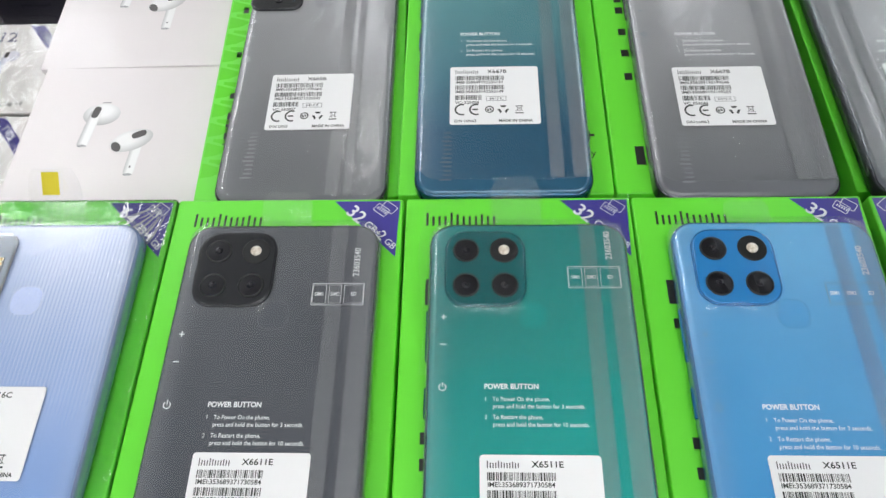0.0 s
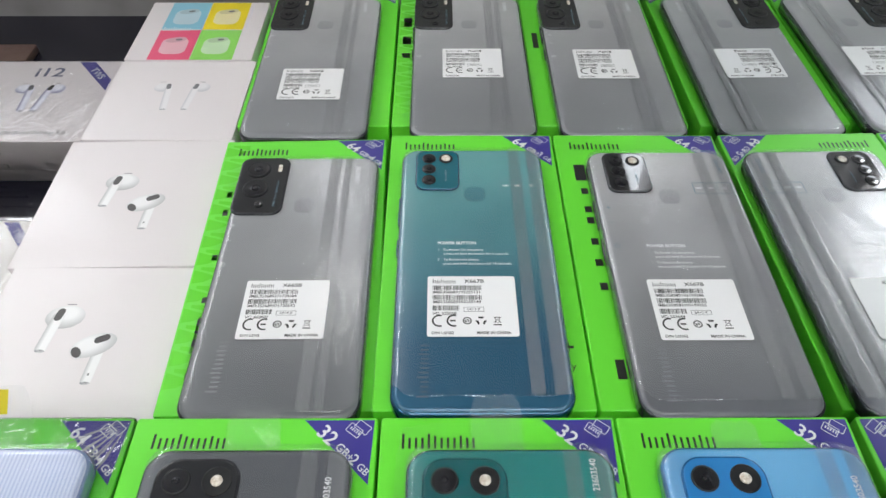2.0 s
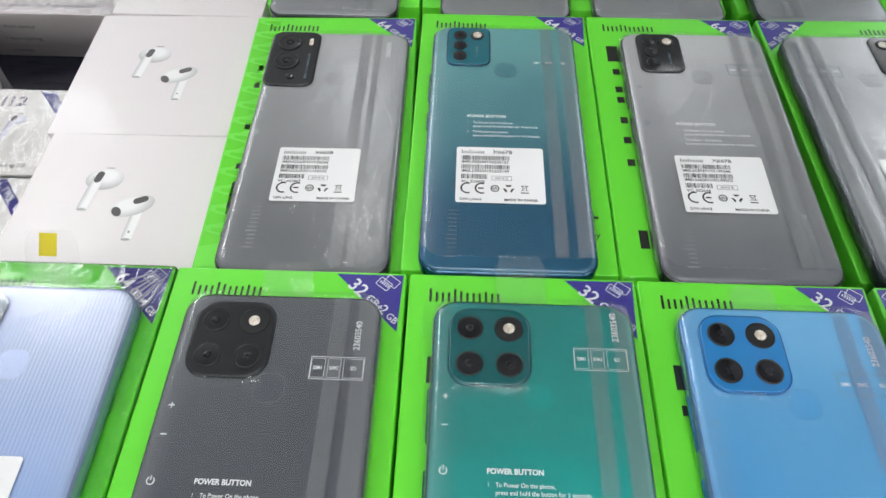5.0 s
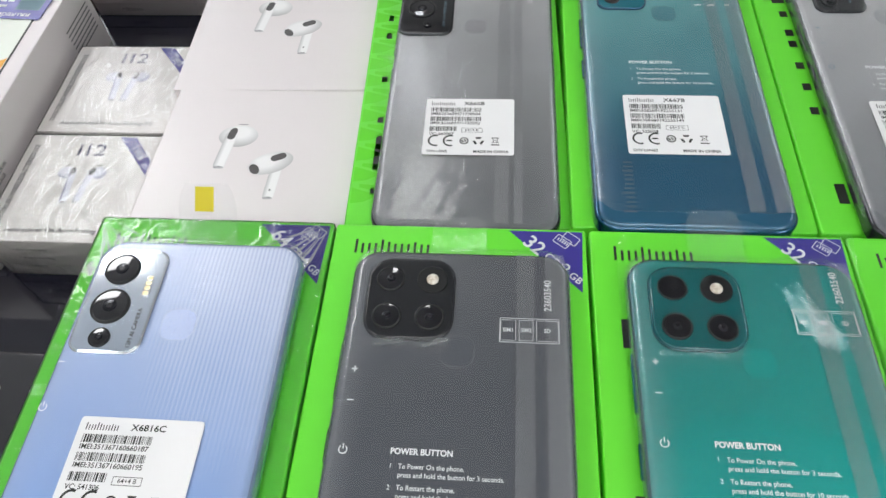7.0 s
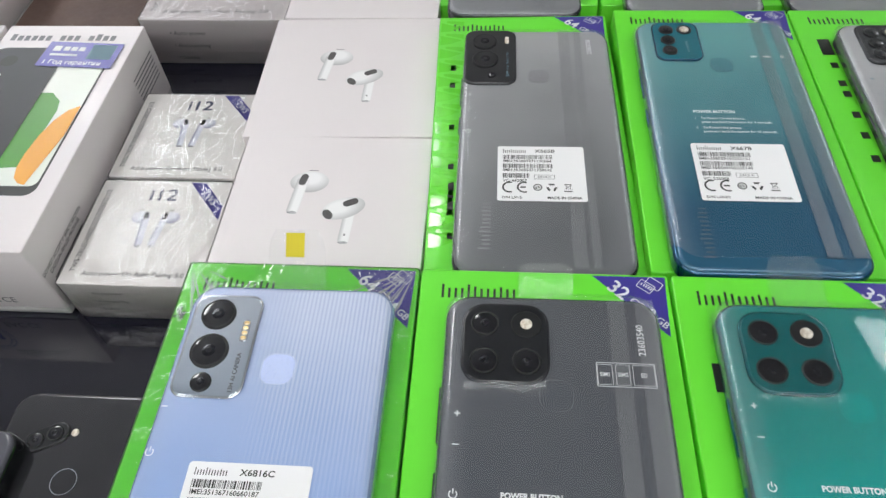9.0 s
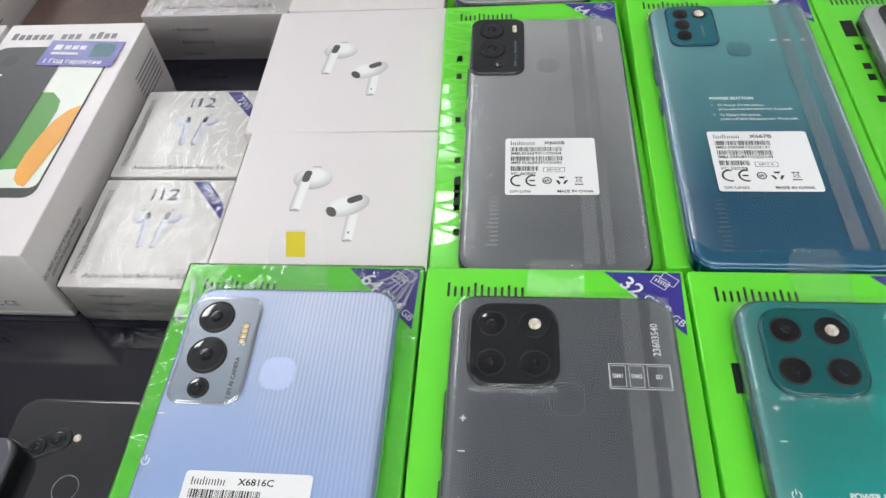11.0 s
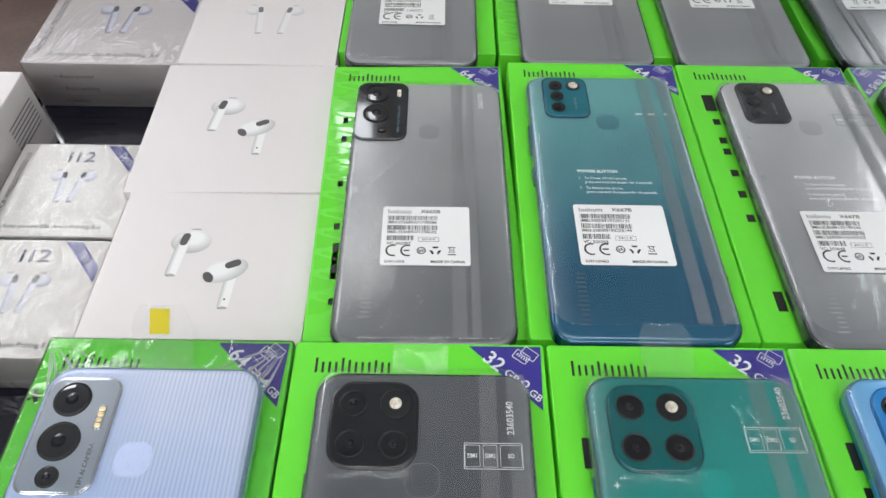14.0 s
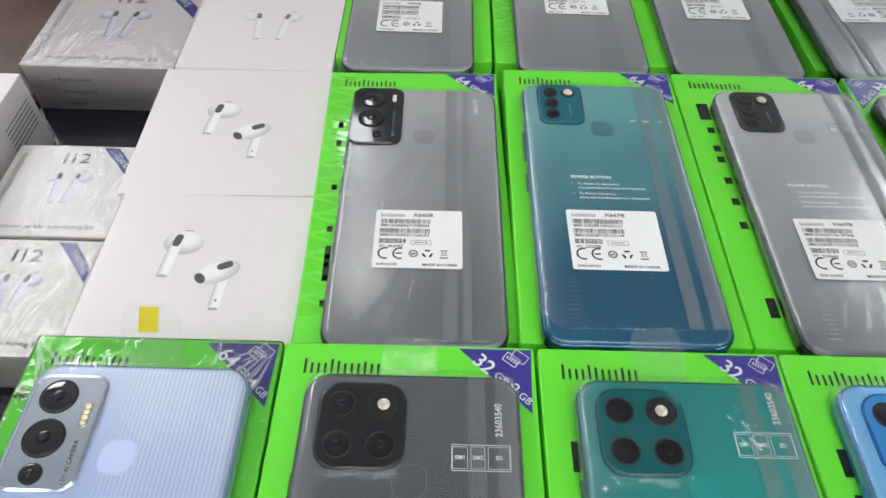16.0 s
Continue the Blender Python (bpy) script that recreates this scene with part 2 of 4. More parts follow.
COUNTER = surface("black_counter_glass", (0.009, 0.009, 0.016), 0.07, other=(0.014, 0.013, 0.018), rough_span=0.04, bump=0.01, coat=0.1, grain=400)
WALL_WOOD = surface("grey_wood", (0.30, 0.29, 0.29), 0.5, other=(0.20, 0.19, 0.19), grain=60, blotch=14, amount=1.0)
ROOM_WALL = surface("painted_wall", (0.55, 0.54, 0.53), 0.7, other=(0.48, 0.47, 0.46), grain=200, blotch=3)
ROOM_CEILING = surface("ceiling_paint", (0.68, 0.69, 0.71), 0.8, other=(0.62, 0.63, 0.65), grain=200, blotch=2)
WHITE_WALL = surface("white_wall_paint", (0.58, 0.58, 0.58), 0.7, other=(0.50, 0.50, 0.50), grain=200, blotch=3)
ROOM_FLOOR = surface("floor_tile", (0.30, 0.29, 0.28), 0.4, other=(0.24, 0.23, 0.22), grain=60, blotch=3)
# Glow of the added north-wall panels, three strengths.
GLOW_MID = lamp_surface("glow_sheet", (0.90, 0.95, 1.0), 5.5)
GLOW_HIGH = lamp_surface("glow_high", (0.92, 0.96, 1.0), 13.0)
GLOW_SOFT = lamp_surface("glow_soft", (0.92, 0.95, 1.0), 3.4)
LED = lamp_surface("led_panel", (0.955, 0.965, 0.965), LAMP_POWER)

# ---- mesh helpers ----


def mesh(name, verts, faces, smooth=False):
    me = bpy.data.meshes.new(name)
    me.from_pydata([tuple(v) for v in verts], [], faces)
    me.update()
    if smooth:
        me.polygons.foreach_set("use_smooth", [True] * len(me.polygons))
    return me


def outline(w, l, r, seg=6):
    """A rounded rectangle round the origin, counterclockwise."""
    r = max(1e-5, min(r, w / 2 - 1e-6, l / 2 - 1e-6))
    pts = []
    for cx, cy, a0 in ((w / 2 - r, l / 2 - r, 0), (-w / 2 + r, l / 2 - r, 90), (-w / 2 + r, -l / 2 + r, 180), (w / 2 - r, -l / 2 + r, 270)):
        for i in range(seg + 1):
            a = radians(a0 + 90 * i / seg)
            pts.append((cx + r * math.cos(a), cy + r * math.sin(a)))
    return pts


def slab(name, w, l, h, r, edge=0.0005, seg=6, steps=3, bottom=True, z0=0.0, low_edge=None):
    """A rounded plate with rounded upper and lower edges."""
    low = edge if low_edge is None else low_edge
    rings = []
    for i in range(steps + 1):
        a = radians(90 * i / steps)
        rings.append((low * (1 - math.sin(a)), z0 + low * (1 - math.cos(a))))
    for i in range(steps + 1):
        a = radians(90 * i / steps)
        rings.append((edge * (1 - math.cos(a)), z0 + h - edge * (1 - math.sin(a))))
    verts, faces = [], []
    n = 4 * (seg + 1)
    for inset, z in rings:
        verts += [(x, y, z) for x, y in outline(w - 2 * inset, l - 2 * inset, max(r - inset, 0.0002), seg)]
    for k in range(len(rings) - 1):
        for i in range(n):
            j = (i + 1) % n
            faces.append((k * n + i, k * n + j, (k + 1) * n + j, (k + 1) * n + i))
    faces.append(tuple(range((len(rings) - 1) * n, len(rings) * n)))
    if bottom:
        faces.append(tuple(reversed(range(n))))
    me = mesh(name, verts, faces)
    for p in me.polygons:
        p.use_smooth = len(p.vertices) == 4
    return me


def plate(name, pts, z=0.0):
    """A flat printed shape."""
    return mesh(name, [(x, y, z) for x, y in pts], [tuple(range(len(pts)))])


def bars(name, rects, z=0.0):
    """Several printed rectangles (x0, y0, x1, y1)."""
    verts, faces = [], []
    for x0, y0, x1, y1 in rects:
        k = len(verts)
        verts += [(x0, y0, z), (x1, y0, z), (x1, y1, z), (x0, y1, z)]
        faces.append((k, k + 1, k + 2, k + 3))
    return mesh(name, verts, faces)


def frame_line(name, w, l, r, t, seg=4):
    """A thin printed rounded frame."""
    a, b = outline(w, l, r, seg), outline(w - 2 * t, l - 2 * t, max(r - t, 0.0001), seg)
    n = len(a)
    return mesh(name, [(x, y, 0) for x, y in a + b], [(i, (i + 1) % n, n + (i + 1) % n, n + i) for i in range(n)])


def turned(name, profile, seg=28):
    """A turned solid from (radius, z) rows."""
    verts, faces = [], []
    for r, z in profile:
        verts += [(r * math.cos(math.tau * i / seg), r * math.sin(math.tau * i / seg), z) for i in range(seg)]
    for k in range(len(profile) - 1):
        for i in range(seg):
            j = (i + 1) % seg
            faces.append((k * seg + i, k * seg + j, (k + 1) * seg + j, (k + 1) * seg + i))
    faces.append(tuple(range((len(profile) - 1) * seg, len(profile) * seg)))
    me = mesh(name, verts, faces)
    for p in me.polygons:
        p.use_smooth = len(p.vertices) == 4
    return me


def box_mesh(name, x0, y0, z0, x1, y1, z1):
    v = [(x0, y0, z0), (x1, y0, z0), (x1, y1, z0), (x0, y1, z0), (x0, y0, z1), (x1, y0, z1), (x1, y1, z1), (x0, y1, z1)]
    return mesh(name, v, [(3, 2, 1, 0), (4, 5, 6, 7), (0, 1, 5, 4), (1, 2, 6, 5), (2, 3, 7, 6), (3, 0, 4, 7)])


WORDS = {}


def word_mesh(text, size, bold=0.0, align="LEFT", squeeze=1.0):
    key = (text, size, bold, align, squeeze)
    if key not in WORDS:
        cu = bpy.data.curves.new("word", "FONT")
        cu.body, cu.size, cu.align_x, cu.align_y = text, size, align, "CENTER"
        cu.offset, cu.resolution_u = bold * size, 3
        ob = bpy.data.objects.new("word", cu)
        scene.collection.objects.link(ob)
        deps = bpy.context.evaluated_depsgraph_get()
        me = bpy.data.meshes.new_from_object(ob.evaluated_get(deps))
        bpy.data.objects.remove(ob)
        if squeeze != 1.0:
            for v in me.vertices:
                v.co.x *= squeeze
        WORDS[key] = me
    return WORDS[key]


def part(name, me, material, parent, label="", at=(0, 0, 0), turn=(0, 0, 0)):
    if me.users and me.materials and me.materials[0] != material:
        me = me.copy()
    if not me.materials:
        me.materials.append(material)
    ob = new(name, me)
    ob.parent = parent
    ob.matrix_basis = pose(*at, *turn)
    if label:
        tagged(ob, label)
    if name in ("wordmark", "barcode", "small_print", "round_mark", "chip", "maker_print", "stamp_print", "bin_mark"):
        tagged(ob, kind="stuff")
    return ob


def thing(name, m, label, category, group="", kind=""):
    ob = new(name)
    ob.empty_display_size = 0.02
    ob.matrix_basis = m
    return tagged(ob, label, category, group, kind)


def setting(name, me, material, label, category):
    me.materials.append(material)
    return tagged(new(name, me), label, category, "", "structure")


def words(text, size, material, parent, at, spin=0, bold=0.0, align="LEFT", squeeze=1.0, name="lettering"):
    return part(name, word_mesh(text, size, bold, align, squeeze), material, parent, "", at, (0, 0, spin))


def wordmark(w, h, z=0.0):
    """The maker's mark as plain upright strokes of its size."""
    t = w / 22
    xs = (0, 1.9, 3.8, 5.7, 7.6, 9.5, 11.4, 13.3, 15.2, 17.1, 19.0, 20.9)
    tall = (1, 0.72, 0.72, 0.72, 1, 0.86, 0.72, 0.72, 0.72, 0.86, 0.72, 0.72)
    rects = [(x * t, 0, (x + 0.72) * t, h * k) for x, k in zip(xs, tall)]
    return bars("wordmark", rects, z)


def barcode(w, h, seed):
    rnd = random.Random(seed)
    x, rects = 0.0, []
    while x < w:
        t = rnd.choice((0.00018, 0.00022, 0.00036, 0.00058))
        rects.append((x, 0, min(x + t, w), h))
        x += t + rnd.choice((0.00018, 0.00020, 0.00030, 0.00040))
    return bars("barcode", rects)


# ---- room ----
X0, X1, Y0, Y1, ZF, ZC = -2.6, 1.9, -2.3, 1.8, -0.95, 1.75
setting("floor", box_mesh("floor", X0, Y0, ZF - 0.1, X1, Y1, ZF), ROOM_FLOOR, "grey tiled shop floor below the counter", "floor")
setting("ceiling", box_mesh("ceiling", X0, Y0, ZC, X1, Y1, ZC + 0.1), ROOM_CEILING, "white painted shop ceiling", "ceiling")
# Made-up glowing openings, aimed at the glints on film, glass and varnish.
GLOW_OPENINGS = ((-1.75, -0.85, 0.35, 1.22), (-1.62, -1.18, 1.30, 1.68), (-0.43, -0.262, 1.24, 1.69))
(XL, XR, ZL, ZM), (XT, XS, ZT0, ZT1), (XN, XM, ZN0, ZN1) = GLOW_OPENINGS
WALL_PIECES = ((X0, ZF, XL, ZC), (XR, ZF, XN, ZC), (XM, ZF, X1, ZC), (XL, ZF, XR, ZL), (XL, ZM, XR, ZT0), (XL, ZT0, XT, ZT1),
               (XS, ZT0, XR, ZT1), (XL, ZT1, XR, ZC), (XN, ZF, XM, ZN0), (XN, ZN1, XM, ZC))
for n, (x0, z0, x1, z1) in enumerate(WALL_PIECES):
    setting("wall_north_%d" % (n + 1), box_mesh("wall", x0, Y1, z0, x1, Y1 + 0.1, z1), WHITE_WALL, "plain light shop wall round an added glowing opening", "wall")
setting("wall_south", box_mesh("wall", X0, Y0 - 0.1, ZF, X1, Y0, ZC), ROOM_WALL, "plain light grey shop wall", "wall")
setting("wall_east", box_mesh("wall", X1, Y0, ZF, X1 + 0.1, Y1, ZC), ROOM_WALL, "plain light grey shop wall", "wall")
setting("wall_west", box_mesh("wall", X0 - 0.1, Y0, ZF, X0, Y1, ZC), ROOM_WALL, "plain light grey shop wall", "wall")


def ceiling_light(x, y, w, l):
    lamp = thing("ceiling_light", pose(x, y, ZC), "white rectangular LED panel on the ceiling, out of view", "ceiling light", "ceiling panels")
    part("diffuser", box_mesh("diffuser", -w / 2, -l / 2, -0.022, w / 2, l / 2, -0.004), LED, lamp, "glowing white diffuser")
    for name, x0, y0, x1, y1 in (("frame", -w / 2 - 0.02, -l / 2 - 0.02, w / 2 + 0.02, -l / 2 - 0.002), ("frame", -w / 2 - 0.02, l / 2 + 0.002, w / 2 + 0.02, l / 2 + 0.02),
                                 ("frame", -w / 2 - 0.02, -l / 2 - 0.002, -w / 2 - 0.002, l / 2 + 0.002), ("frame", w / 2 + 0.002, -l / 2 - 0.002, w / 2 + 0.02, l / 2 + 0.002)):
        part(name, box_mesh("frame", x0, y0, -0.03, x1, y1, 0), WHITE_CARD, lamp)


# Unseen panels; the last two are added for glints on wrap and varnish.
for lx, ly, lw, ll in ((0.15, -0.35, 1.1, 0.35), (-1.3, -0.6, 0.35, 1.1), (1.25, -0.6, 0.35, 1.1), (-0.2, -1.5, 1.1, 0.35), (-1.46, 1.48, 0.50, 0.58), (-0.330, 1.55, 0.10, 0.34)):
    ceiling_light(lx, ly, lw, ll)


def glow_panel(name, x0, x1, z0, z1, glow):
    """A framed glowing panel added in the unseen north wall to feed reflections."""
    win = thing(name, pose((x0 + x1) / 2, Y1, (z0 + z1) / 2), "added glowing panel in a white frame, out of view", "window", kind="structure")
    w, h = (x1 - x0) / 2, (z1 - z0) / 2
    for px in (-w, w):
        part("window_frame", box_mesh("window_frame", px - 0.025, -0.03, -h, px + 0.025, 0.05, h), WHITE_CARD, win)
    for pz in (-h, h):
        part("window_frame", box_mesh("window_frame", -w - 0.025, -0.032, pz - 0.025, w + 0.025, 0.052, pz + 0.025), WHITE_CARD, win)
    part("glow_sheet", box_mesh("glow_sheet", -w, 0.085, -h, w, 0.09, h), glow, win, "bright glowing sheet added for reflections")


for n, opening in enumerate(GLOW_OPENINGS):
    glow_panel("window_%d" % (n + 1), *opening, (GLOW_SOFT, GLOW_HIGH, GLOW_MID)[n])

# ---- counter, back board, mirror ----
MIRROR_X = 0.1675
counter = thing("counter", pose(0, 0, 0), "glossy black glass shop counter", "counter")
part("countertop", slab("countertop", 1.5, 1.3, 0.012, 0.004, 0.001), COUNTER, counter, "black glass top", (-0.52, 0.0, -0.012))
part("body", box_mesh("body", -1.25, -0.62, ZF, 0.21, 0.63, -0.0125), GREY_CARD, counter, "dull grey carcass")
board = thing("back_board", pose(0, 0.584, 0), "grey wood-grain board standing at the back of the counter", "panel")
part("board", box_mesh("board", -1.2, 0, 0, 0.163, 0.018, 0.16), WALL_WOOD, board)
mirror = thing("wall_mirror", pose(MIRROR_X, 0.36, 0, 0, 0, 0.62), "upright frameless mirror panel beside the boxes", "mirror")
part("glass", box_mesh("glass", 0, -0.50, 0, 0.004, 0.222, 0.21), MIRROR, mirror, "silvered mirror glass")
part("backing", box_mesh("backing", 0.0042, -0.50, 0, 0.016, 0.222, 0.21), GREY_CARD, mirror)

# ---- phone boxes ----
BL, BW = 0.180, 0.0935
INK_Z = 0.00015


def memory_tag(box, w, l, h, text):
    """The violet corner with the memory size and two card outlines."""
    tag = part("memory_tag", plate("memory_tag", [(w / 2 - 0.0285, l / 2 - 0.0012), (w / 2 - 0.0022, l / 2 - 0.0275), (w / 2 - 0.0012, l / 2 - 0.0012)]), PURPLE, box, "violet triangular memory-size print", (0, 0, h + INK_Z))
    size, rest = text[:2], text[2:]
    words(size, 0.0082, WHITE_PRINT, tag, (w / 2 - 0.0222, l / 2 - 0.0050, INK_Z), -43, 0.015)
    words("GB" + rest[:1], 0.0046, WHITE_PRINT, tag, (w / 2 - 0.0150, l / 2 - 0.0118, INK_Z), -43, 0.01)
    words(rest[1:2], 0.0062, WHITE_PRINT, tag, (w / 2 - 0.0093, l / 2 - 0.0168, INK_Z), -43, 0.01)
    words(rest[2:], 0.0040, WHITE_PRINT, tag, (w / 2 - 0.0064, l / 2 - 0.0199, INK_Z), -43, 0.01)
    for dx, dy in ((0, 0), (0.0032, 0.0012)):
        part("card_outline", frame_line("card_outline", 0.0062, 0.0042, 0.0006, 0.0003), WHITE_PRINT, tag, "", (w / 2 - 0.0088 + dx, l / 2 - 0.0056 + dy, INK_Z), (0, 0, -38))
    part("chip", bars("chip", [(-0.002 + i * 0.001, -0.0006, -0.0015 + i * 0.001, 0.0006) for i in range(5)]), WHITE_PRINT, tag, "", (w / 2 - 0.0088, l / 2 - 0.0056, INK_Z), (0, 0, -38))


def phone_box(m, h, text, marks=(), label="", w=BW, l=BL, facets=False, plus=False):
    box = thing("phone_box", m, label, "box", "green phone boxes")
    part("lid", slab("lid", w, l, h - 0.004, 0.0012, 0.0007, 3, 2, z0=0.004), GREEN, box, "bright green printed card lid")
    part("tray", slab("tray", w - 0.0012, l - 0.0012, 0.006, 0.001, 0.0004, 2, 1), GREEN_SIDE, box)
    part("wordmark", wordmark(0.0285, 0.0062), INK, box, "dark maker's mark drawn as strokes", (-w / 2 + 0.0085, l / 2 - 0.0132, h + INK_Z))
    memory_tag(box, w, l, h, text)
    for x, v, mw, ml in marks:
        part("printed_mark", bars("printed_mark", [(-mw / 2, -ml / 2, mw / 2, ml / 2)]), INK, box, "", (x, l / 2 - v, h + INK_Z))
    if facets:
        step, a, gap = 0.0118, 0.0128, 0.0016
        for k in range(int((l - 0.006) / step)):
            y = l / 2 - 0.004 - k * step
            x = -w / 2 + 0.0012
            right = [(x, y - gap), (x + a * 0.92, y - step / 2), (x + a * 0.42, y - step * 0.80), (x, y - step + gap)]
            left = [(x + a, y - gap * 0.3), (x + a, y - step / 2 + gap * 0.9), (x + 0.0030, y - gap * 0.9), (x + 0.0030, y + gap * 0.2)]
            for pts in (right, left):
                part("varnish_facet", plate("varnish_facet", list(reversed(pts))), GREEN_GLOSS, box, "", (0, 0, h + INK_Z))
    if plus:
        words("+", 0.010, INK, box, (w / 2 - 0.0115, -l / 2 + 0.031, h + INK_Z), 0, 0.03)
        words("ay", 0.0052, INK, box, (w / 2 - 0.0105, -l / 2 + 0.0215, h + INK_Z))
    return box


# ---- phones ----
PL, PW, PT = 0.1635, 0.0755, 0.0088


def lens(parent, x, y, z, r, core=0.35, ring=LENS_RING):
    barrel = part("lens", turned("lens", [(r, 0), (r, 0.0006), (r * 0.96, 0.0008), (r * 0.88, 0.0008), (r * 0.86, 0.0007)]), ring, parent, "", (x, y, z))
    part("lens_glass", turned("lens_glass", [(r * 0.86, 0), (r * 0.6, 0.0001), (r * 0.05, 0.00015)]), LENS_GLASS, barrel, "", (0, 0, 0.00072))
    part("lens_core", turned("lens_core", [(r * core, 0), (r * core * 0.9, 0.00006), (r * core * 0.45, 0.00008)]), LENS_CORE, barrel, "", (0, 0, 0.00090))
    part("pupil", turned("pupil", [(r * core * 0.45, 0), (r * core * 0.4, 0.00004)]), LENS_GLASS, barrel, "", (0, 0, 0.00101))


def flash_light(parent, x, y, z, r):
    part("flash", turned("flash", [(r, 0), (r, 0.0005), (r * 0.8, 0.0008), (r * 0.3, 0.001)]), FLASH, parent, "pale glittering flash", (x, y, z))


def sticker(phone, x, y, z, model, codes, vc, dn, ram, w=0.039, l=0.0315, seed=1):
    """The white paper label: model, bar codes, marks. x, y is its upper left corner."""
    s = part("label_sticker", slab("label_sticker", w, l, 0.00012, 0.0012, 0.00004, 3, 1), LABEL, phone, "white paper label with black print", (x + w / 2, y - l / 2, z))
    zt = 0.00017
    a, b = -w / 2 + 0.0024, l / 2
    part("wordmark", wordmark(0.0105, 0.0024), INK, s, "", (a, b - 0.0043, zt))
    words(model, 0.0028, INK, s, (a + 0.0145, b - 0.0031, zt), 0, 0.02, squeeze=1.15)
    for i, code in enumerate(codes):
        y0 = b - 0.0082 - i * 0.0056
        part("barcode", barcode(0.022, 0.0026, seed * 7 + i), INK, s, "", (a, y0, zt))
        words("IMEI:" + code, 0.0022, INK, s, (a, y0 - 0.0013, zt), 0, 0.018, squeeze=1.04)
    part("barcode", barcode(0.0118, 0.0027, seed * 7 + 5), INK, s, "", (a, b - 0.0198, zt))
    words("VC: " + vc, 0.0022, INK, s, (a, b - 0.0215, zt), 0, 0.018)
    part("code_frame", frame_line("code_frame", 0.009, 0.0026, 0.0001, 0.00018, 1), INK, s, "", (a + 0.0183, b - 0.0192, zt))
    words(ram, 0.002, INK, s, (a + 0.0183, b - 0.0192, zt), 0, 0.005, "CENTER")
    for k, cx in enumerate((0.0030, 0.0094)):
        arc = [(0.0033 * math.cos(radians(t)), 0.0033 * math.sin(radians(t))) for t in range(70, 291, 20)] + [(0.0025 * math.cos(radians(t)), 0.0025 * math.sin(radians(t))) for t in range(290, 69, -20)]
        n = len(arc) // 2
        ring = mesh("mark", [(p[0], p[1], 0) for p in arc], [(i, i + 1, 2 * n - 2 - i, 2 * n - 1 - i) for i in range(n - 1)])
        part("conformity_mark", ring, INK, s, "", (a + cx, b - 0.0254, zt))
        if k:
            part("conformity_bar", bars("bar", [(-0.0018, -0.0004, 0.0007, 0.0004)]), INK, s, "", (a + cx, b - 0.0254, zt))
    disc = [(0.0020 * math.cos(math.tau * i / 16), 0.0020 * math.sin(math.tau * i / 16)) for i in range(16)]
    inner = [(x0 * 0.72, y0 * 0.72) for x0, y0 in disc]
    part("round_mark", mesh("round_mark", [(p[0], p[1], 0) for p in disc + inner], [(i, (i + 1) % 16, 16 + (i + 1) % 16, 16 + i) for i in range(16)]), INK, s, "", (a + 0.0152, b - 0.0254, zt))
    part("round_mark", bars("round_mark", [(-0.0011, -0.0006, -0.0003, 0.0007), (0.0001, -0.0008, 0.0008, 0.0006)]), INK, s, "", (a + 0.0152, b - 0.0254, zt), (0, 0, 25))
    for k in range(3):
        part("recycling_mark", plate("recycling_mark", [(-0.0014, 0.0008), (-0.0009, -0.0002), (0.0009, -0.0002), (0.0014, 0.0008)]), INK, s, "", (a + 0.0213 + 0.0014 * math.cos(radians(90 + 120 * k)), b - 0.0254 + 0.0014 * math.sin(radians(90 + 120 * k)), zt), (0, 0, 120 * k))
    t = 0.00022
    part("bin_mark", bars("bin_mark", [(-0.0014, 0.0012, 0.0014, 0.0016), (-0.001, -0.0014, -0.001 + t, 0.0012), (0.001 - t, -0.0014, 0.001, 0.0012), (-0.001, -0.0014, 0.001, -0.0014 + t), (-0.0018, -0.0029, 0.0018, -0.0023)]), INK, s, "", (a + 0.0284, b - 0.0250, zt))
    for spin in (42, -42):
        part("bin_cross", bars("bin_cross", [(-0.0022, -0.0001, 0.0022, 0.0001)]), INK, s, "", (a + 0.0284, b - 0.0250, zt), (0, 0, spin))
    words("D/N " + dn, 0.0020, INK, s, (a - 0.0004, -l / 2 + 0.0019, zt), 0, 0.018)
    words("MADE IN CHINA", 0.0020, INK, s, (a + 0.0192, -l / 2 + 0.0019, zt), 0, 0.03)
    return s


def power_sign(parent, x, y, z, r, material):
    pts = [(math.cos(radians(a)), math.sin(radians(a))) for a in range(125, 416, 18)]
    n = len(pts)
    part("power_sign", mesh("power_sign", [(r * p[0], r * p[1], 0) for p in pts] + [(r * 0.75 * p[0], r * 0.75 * p[1], 0) for p in pts], [(i, i + 1, n + i + 1, n + i) for i in range(n - 1)]), material, parent, "", (x, y, z))
    part("power_stroke", bars("power_stroke", [(-r * 0.12, r * 0.1, r * 0.12, r * 1.3)]), material, parent, "", (x, y, z))


